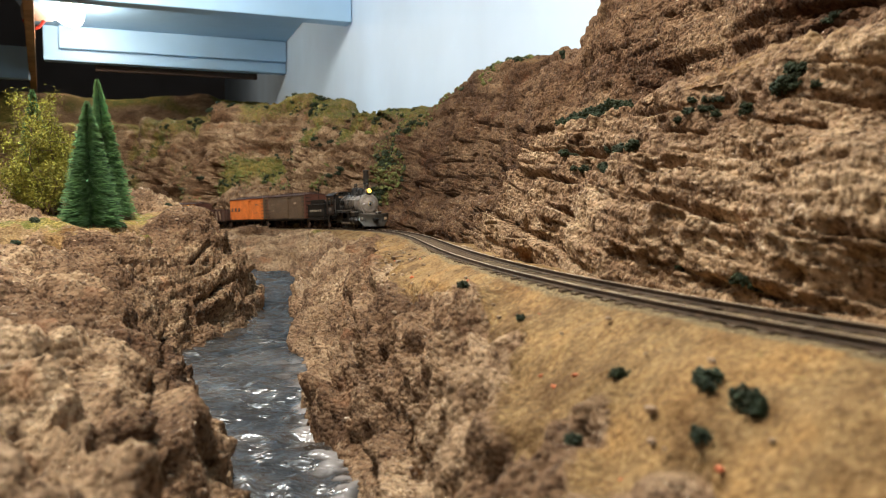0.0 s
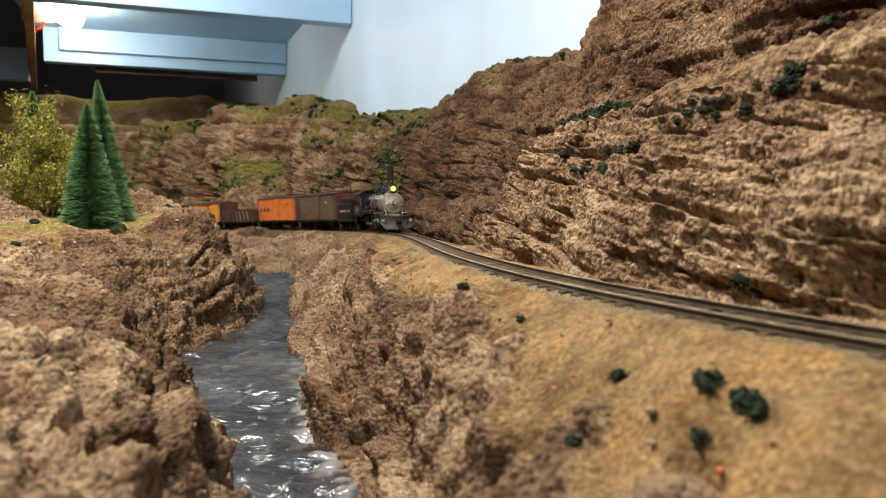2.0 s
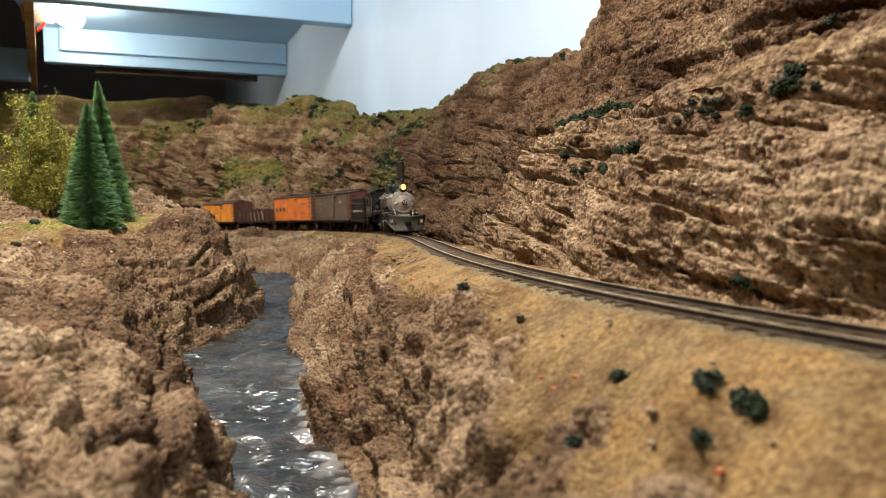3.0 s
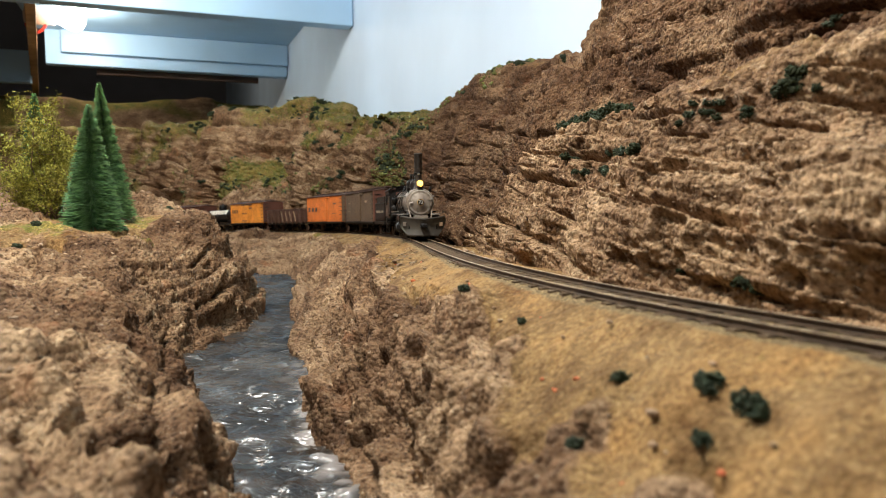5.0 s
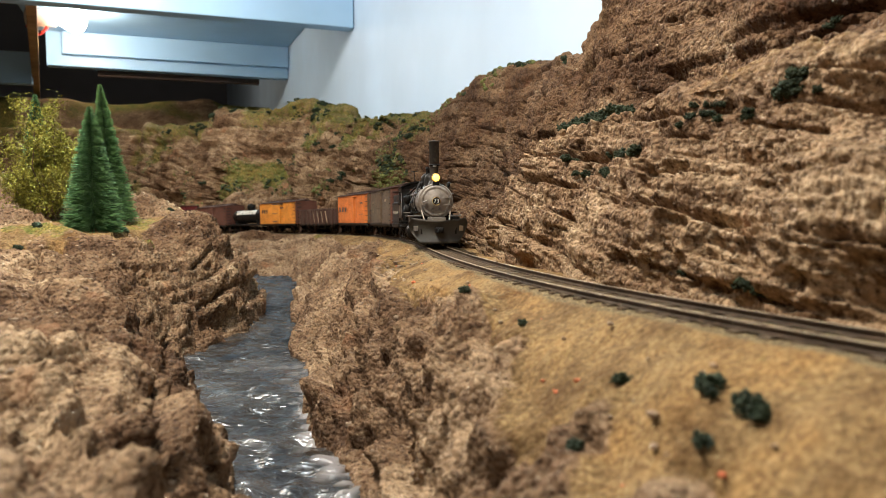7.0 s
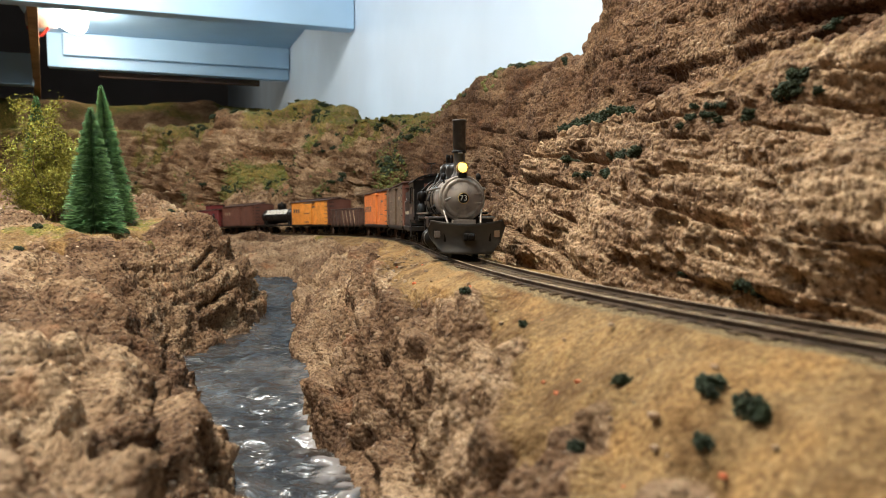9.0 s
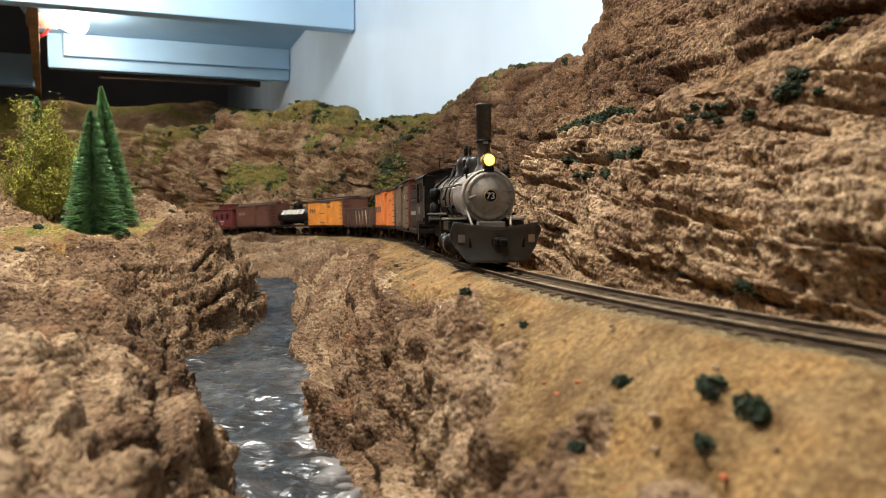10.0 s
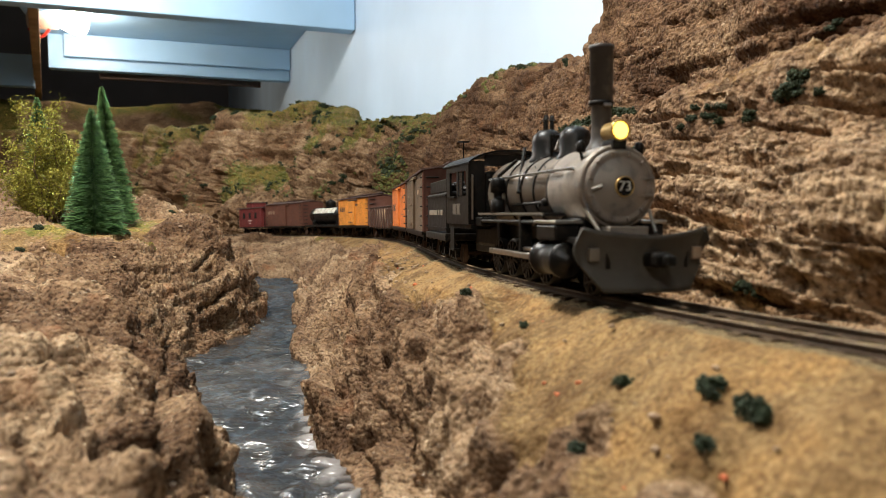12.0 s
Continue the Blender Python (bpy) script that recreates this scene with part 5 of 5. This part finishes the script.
def leafy_shrub(x, y, height, spread, seed, label):
    """An airy dried-weed tree: forked stems with small leaves all along the twigs."""
    random.seed(seed)
    tree = tagged(new("leafy_tree"), label, "tree")
    tree.location = (x, y, ground_z(x, y) - 0.001)
    bm, tips = bmesh.new(), []
    for i in range(34):
        a = random.uniform(0, 2 * math.pi)
        out = spread * math.sqrt(random.random())
        top = height * random.uniform(0.35, 0.80) * (1.05 - 0.35 * (out / spread) ** 2)
        if i < 4:
            top, out = height * random.uniform(0.9, 1.02), spread * random.uniform(0.2, 0.9)
        root = Vector((random.uniform(-0.35, 0.35) * spread, random.uniform(-0.3, 0.3) * spread, -0.002))
        goal = Vector((math.cos(a) * out, math.sin(a) * out * 0.8, top))
        last = root
        for k in range(1, 7):
            t = k / 6
            p = root.lerp(goal, t) + Vector((random.gauss(0, 1), random.gauss(0, 1), 0)) * 0.0012
            tube(bm, last, p, 0.0006 * (1.15 - t), 0.0006 * (1.0 - t * 0.8), 5)
            last = p
            if t > 0.25:
                tips.append(p)
                for _ in range(2):
                    q = p + Vector((random.gauss(0, 1), random.gauss(0, 1), random.uniform(-0.2, 1.2))) * 0.0042
                    tube(bm, p, q, 0.00025, 0.00015, 4)
                    tips += [q, (p + q) / 2]
    part("trunk", bm, BARK, tree)
    verts, faces = [], []
    for c in tips:
        for _ in range(44):
            p = c + Vector([random.gauss(0, 1) for _ in range(3)]) * 0.0022
            p.z = max(p.z, height * 0.04)
            a, b = (Vector([random.gauss(0, 1) for _ in range(3)]).normalized() * random.uniform(0.0004, 0.0009) for _ in range(2))
            n = len(verts)
            verts += [p - a, p - b * 0.6, p + a, p + b * 0.6]
            faces.append((n, n + 1, n + 2, n + 3))
    me = bpy.data.meshes.new("crown")
    me.from_pydata(verts, [], faces)
    me.materials.append(LEAVES)
    crown = new("crown", me)
    crown.parent = tree
    crown["kind"] = "stuff"


brush_pine(-0.1850, 0.385, 0.0665, 0.0162, 1, "dark green bottle-brush pine on the sandy bluff")
rear = brush_pine(-0.1930, 0.428, 0.0815, 0.0130, 2, "taller slim green bottle-brush pine behind another")
rear.rotation_euler.y = radians(-4.5)
brush_pine(-0.2560, 0.462, 0.0700, 0.0130, 3, "green bottle-brush pine behind the leafy tree")
leafy_shrub(-0.2290, 0.420, 0.068, 0.0265, 4, "airy olive-green leafy tree with thin twigs")


# ---- foam bushes ----
def clump_mesh(size, seed, mat):
    """A clump of ground foam: many small crumbs heaped together."""
    random.seed(seed)
    verts, faces = [], []
    base = bmesh.new()
    bmesh.ops.create_icosphere(base, subdivisions=1, radius=1.0)
    bv = [v.co.copy() for v in base.verts]
    bf = [[v.index for v in f.verts] for f in base.faces]
    base.free()
    lobes = [(Vector((random.uniform(-0.5, 0.5), random.uniform(-0.45, 0.45), random.uniform(0.05, 0.40))), random.uniform(0.35, 0.60)) for _ in range(6)]
    for _ in range(260):
        c, r = random.choice(lobes)
        d = Vector([random.gauss(0, 1) for _ in range(3)]).normalized()
        p = (c + d * r * random.uniform(0.55, 1.05)) * size
        p.z *= 0.85
        if p.z < -0.1 * size:
            continue
        k = size * random.uniform(0.06, 0.15)
        n = len(verts)
        verts += [p + Vector((v.x * random.uniform(0.7, 1.3), v.y * random.uniform(0.7, 1.3), v.z * random.uniform(0.7, 1.3))) * k for v in bv]
        faces += [tuple(n + i for i in f) for f in bf]
    me = bpy.data.meshes.new("bush")
    me.from_pydata(verts, [], faces)
    me.materials.append(mat)
    return me


CLUMPS = {(k, v, o): clump_mesh((0.0022, 0.0036, 0.0058, 0.0085)[k], 40 + 3 * k + v + 20 * o, (FOAM, FOAM_OLIVE)[o]) for k in range(4) for v in range(3) for o in range(2)}
turns = random.Random(9)


def bush(place, size, olive=0):
    ob = new("bush", CLUMPS[(size, turns.randrange(3), olive)])
    ob.matrix_world = Matrix.Translation(place) @ Euler((turns.uniform(-0.3, 0.3), turns.uniform(-0.3, 0.3), turns.uniform(0, 6))).to_matrix().to_4x4()
    tagged(ob, ("small olive foam bush on the hillside" if olive else "dark green foam bush on the rocks"), "bush", "foam bushes")


# patches of bushes on the cliff: along the track, up the slope, their spread, how many, how large
CLIFF_PATCHES = ((0.285, 0.335, 0.018, 0.012, 12, 2), (0.252, 0.318, 0.018, 0.012, 12, 2), (0.218, 0.290, 0.014, 0.008, 9, 2), (0.222, 0.209, 0.002, 0.003, 2, 1),
                 (0.210, 0.184, 0.003, 0.004, 3, 1), (0.190, 0.212, 0.006, 0.003, 4, 1), (0.163, 0.206, 0.010, 0.003, 6, 1), (0.178, 0.178, 0.006, 0.003, 4, 1),
                 (0.118, 0.232, 0.008, 0.006, 5, 0), (0.125, 0.259, 0.010, 0.004, 3, 0), (0.100, 0.226, 0.006, 0.005, 2, 0), (0.086, 0.254, 0.006, 0.012, 9, 1),
                 (0.081, 0.062, 0.004, 0.004, 5, 0), (0.108, 0.067, 0.002, 0.002, 2, 0), (0.102, 0.368, 0.006, 0.006, 3, 0))
HILL_PATCHES = ((0.530, 0.815, 0.045, 0.015, 9, 1), (0.392, 0.785, 0.006, 0.005, 2, 1), (1.170, 0.840, 0.022, 0.025, 8, 3), (1.140, 0.780, 0.014, 0.020, 6, 3),
                (1.080, 0.610, 0.014, 0.035, 7, 2), (0.785, 0.780, 0.022, 0.020, 9, 2), (0.762, 0.820, 0.010, 0.012, 3, 2), (0.860, 0.755, 0.012, 0.012, 4, 2),
                (0.860, 0.845, 0.050, 0.012, 7, 1), (0.895, 0.530, 0.020, 0.035, 7, 2), (0.728, 0.760, 0.010, 0.020, 4, 2), (1.282, 0.475, 0.005, 0.010, 3, 2))
FAR_PATCHES = ((1.520, 0.770, 0.020, 0.012, 4, 2), (1.586, 0.530, 0.010, 0.010, 2, 2), (1.280, 0.800, 0.030, 0.020, 6, 2), (1.200, 0.790, 0.020, 0.015, 4, 2),
               (0.975, 0.690, 0.030, 0.020, 5, 2), (1.400, 0.790, 0.080, 0.020, 8, 3), (1.050, 0.720, 0.030, 0.040, 6, 2))
for s, v, ds, dv, count, size in CLIFF_PATCHES + HILL_PATCHES + FAR_PATCHES:
    for _ in range(count):
        p, n = cliff_point(s + ds * turns.uniform(-1, 1), v + dv * turns.uniform(-1, 1))
        bush(p + n * 0.0003, max(0, size - (turns.random() < 0.35)))
for s, v, size in ((0.80, 0.66, 2), (0.86, 0.70, 2), (0.88, 0.60, 1), (0.93, 0.60, 2), (0.98, 0.55, 1), (0.84, 0.62, 1), (1.0, 0.70, 2), (0.78, 0.74, 1)):
    p, n = cliff_point(s, v)
    bush(p - n * 0.001, size, 1)
for x, y, size in ((0.0374, 0.1042, 1), (0.0410, 0.0952, 1), (0.0296, 0.1190, 0), (0.0183, 0.1657, 0), (0.0349, 0.0955, 0), (0.0210, 0.1120, 0), (0.0056, 0.1880, 0),
                   (-0.2014, 0.3622, 1), (-0.1945, 0.3305, 1), (-0.1760, 0.4000, 1), (-0.1790, 0.3960, 0), (-0.2200, 0.5300, 1), (-0.1881, 0.5027, 1)):
    bush(Vector((x, y, ground_z(x, y))), size)

# loose stones on the terrace and the bluff: nobody could count them
random.seed(17)
bm = bmesh.new()
placed = 0
while placed < 420:
    if placed < 60:
        x, y = random.gauss(-0.020, 0.010), random.gauss(0.335, 0.025)
    else:
        x, y = random.uniform(-0.25, 0.06), random.uniform(0.08, 0.62)
    i = min(int(np.searchsorted(gy, y)), len(gy) - 1)
    j = min(int(np.searchsorted(gx, x)), len(gx) - 1)
    if SAND[i, j] < 0.15 or BALLAST[i, j] > 0.05:
        continue
    placed += 1
    r = random.choice((0.0003, 0.0004, 0.0006, 0.0008)) * random.uniform(0.7, 1.3) * (1.6 if placed < 40 else 1.0)
    made = bmesh.ops.create_icosphere(bm, subdivisions=1, radius=r)["verts"]
    for v in made:
        v.co *= random.uniform(0.7, 1.25)
        v.co.z *= 0.7
    bmesh.ops.translate(bm, verts=made, vec=(x, y, LAND_Z[i, j] + r * 0.15))
tagged(part("loose_stones", bm, PEBBLE), "small brown stones strewn on the sand", "stones", kind="stuff")


def scatter(name, places, low, high, mat, seed, label, category):
    """Crumbs at the given places, as one object."""
    rng = np.random.default_rng(seed)
    base = bmesh.new()
    bmesh.ops.create_icosphere(base, subdivisions=1, radius=1.0)
    bv = np.array([v.co[:] for v in base.verts])
    bf = np.array([[v.index for v in f.verts] for f in base.faces])
    base.free()
    n = len(places)
    r = low + (high - low) * rng.random(n) ** 2.5
    V3 = bv[None] * (0.65 + 0.6 * rng.random((n, len(bv), 1))) * r[:, None, None] * np.array((1.15, 1.0, 0.8)) + places[:, None]
    F3 = bf[None] + (np.arange(n) * len(bv))[:, None, None]
    me = bpy.data.meshes.new(name)
    me.from_pydata(V3.reshape(-1, 3).tolist(), [], F3.reshape(-1, 3).tolist())
    me.materials.append(mat)
    return tagged(new(name, me), label, category, kind="stuff")


rng = np.random.default_rng(3)
turfed = np.argwhere((CTURF > 0.45) & (V < 0.93) & (S < 1.6))
pick = turfed[rng.integers(0, len(turfed), 2600)]
scatter("turf_crumbs", CP[pick[:, 0], pick[:, 1]], 0.0007, 0.0030, FOAM_OLIVE, 5, "olive green foam crumbs on the hills", "turf")
dense = turfed[fbm(CP[turfed[:, 0], turfed[:, 1], 0] / 0.03, CP[turfed[:, 0], turfed[:, 1], 1] / 0.03, CP[turfed[:, 0], turfed[:, 1], 2] / 0.02, 2, 155) > 0.22]
pick = dense[rng.integers(0, len(dense), 1500)]
scatter("dark_turf_crumbs", CP[pick[:, 0], pick[:, 1]], 0.0009, 0.0034, FOAM, 6, "dark green foam crumbs on the hills", "turf")
bare = np.argwhere((CTURF < 0.3) & (V < 0.42) & (S < 0.7) & (nrm[..., 2] > 0.3))
pick = bare[rng.integers(0, len(bare), 900)]
scatter("talus", CP[pick[:, 0], pick[:, 1]], 0.0003, 0.0009, PEBBLE, 7, "brown rock crumbs lying on the cliff", "gravel")
banks = np.argwhere((ROUGH > 0.6) & (Y > 0.08) & (Y < 0.75) & (X > -0.25) & (Z > WATER + 0.004))
pick = banks[rng.integers(0, len(banks), 900)]
scatter("bank_crumbs", P[pick[:, 0], pick[:, 1]], 0.0003, 0.0013, PEBBLE, 8, "brown rock crumbs on the river banks", "gravel")
LITTER = plain("orange_litter", (0.42, 0.11, 0.04), 0.8, vary=0.3)
sandy_spots = np.argwhere((SAND > 0.7) & (BALLAST < 0.02) & (X > -0.06) & (X < 0.07) & (Y > 0.07) & (Y < 0.4))
pick = sandy_spots[rng.integers(0, len(sandy_spots), 55)]
scatter("leaf_litter", P[pick[:, 0], pick[:, 1]], 0.0003, 0.0010, LITTER, 10, "small orange-red scraps on the sand", "litter")
foot_s = rng.uniform(-0.05, 0.75, 1100)
foot_x, foot_y, _ = on_track(foot_s, rng.normal(0.0185, 0.0025, 1100))
scatter("cliff_foot_gravel", np.stack([foot_x, foot_y, grade(foot_s) - 0.0052], -1), 0.0003, 0.0014, PEBBLE, 9, "gravel along the foot of the cliff", "gravel")

# the lamp under the valance
lamp = tagged(new("light_bulb"), "bare glowing bulb in a pale ceramic socket", "light bulb")
lamp.matrix_world = Matrix.Translation(BULB_AND_FILLS[0]) @ pose(0, 0, 0, 0, 0, 21)
sideways = Matrix.Rotation(radians(90), 4, "Y")
glass = part("bulb", lathe(bmesh.new(), [(0.012, -0.036), (0.0135, -0.030), (0.022, -0.016), (0.0285, 0.0), (0.0285, 0.010), (0.022, 0.022), (0.010, 0.0285), (0.001, 0.030)], sideways, 28), BULB_GLOW, lamp, "glowing frosted glass bulb")
glass.visible_shadow = False
part("socket", lathe(bmesh.new(), [(0.016, -0.100), (0.020, -0.098), (0.020, -0.060), (0.0185, -0.058), (0.0185, -0.037), (0.0145, -0.036)], sideways, 28), CERAMIC, lamp, "pale ceramic socket")
bm = bmesh.new()
wire = [Vector((-0.095 + 0.006 * i, -0.016, -0.022 - 0.020 * math.sin(i * 0.45))) for i in range(8)]
for a, b in zip(wire, wire[1:]):
    tube(bm, a, b, 0.0035, sides=8)
part("wire", bm, RED_WIRE, lamp, "red insulated wire")


# ---- what moves: the train along its track, its wheels and rods ----
def vehicle_pose(s0, s1):
    x0, y0, _ = on_track(s0)
    x1, y1, _ = on_track(s1)
    a, b = Vector((x0, y0, grade(s0))), Vector((x1, y1, grade(s1)))
    return Matrix.Translation((a + b) / 2) @ (a - b).to_track_quat("X", "Z").to_matrix().to_4x4()


def motions():
    for ob, mid, half in CARS:
        rows = []
        for k in range(49):
            s = FRONT - SPEED * k * 0.25 + mid
            rows.append((k * 0.25, vehicle_pose(s - half, s + half)))
        walk(ob, rows)
    for ob, place, r in WHEELS:
        walk(ob, [(k * 0.1, pose(*place, 0, math.degrees(SPEED * k * 0.1 / r), 0)) for k in range(121)])
    for ob, (x, y, z), crank, r in RODS:
        rows = []
        for k in range(121):
            a = SPEED * k * 0.1 / r
            rows.append((k * 0.1, pose(x + crank * math.cos(a), y, z - crank * math.sin(a))))
        walk(ob, rows)


motions()
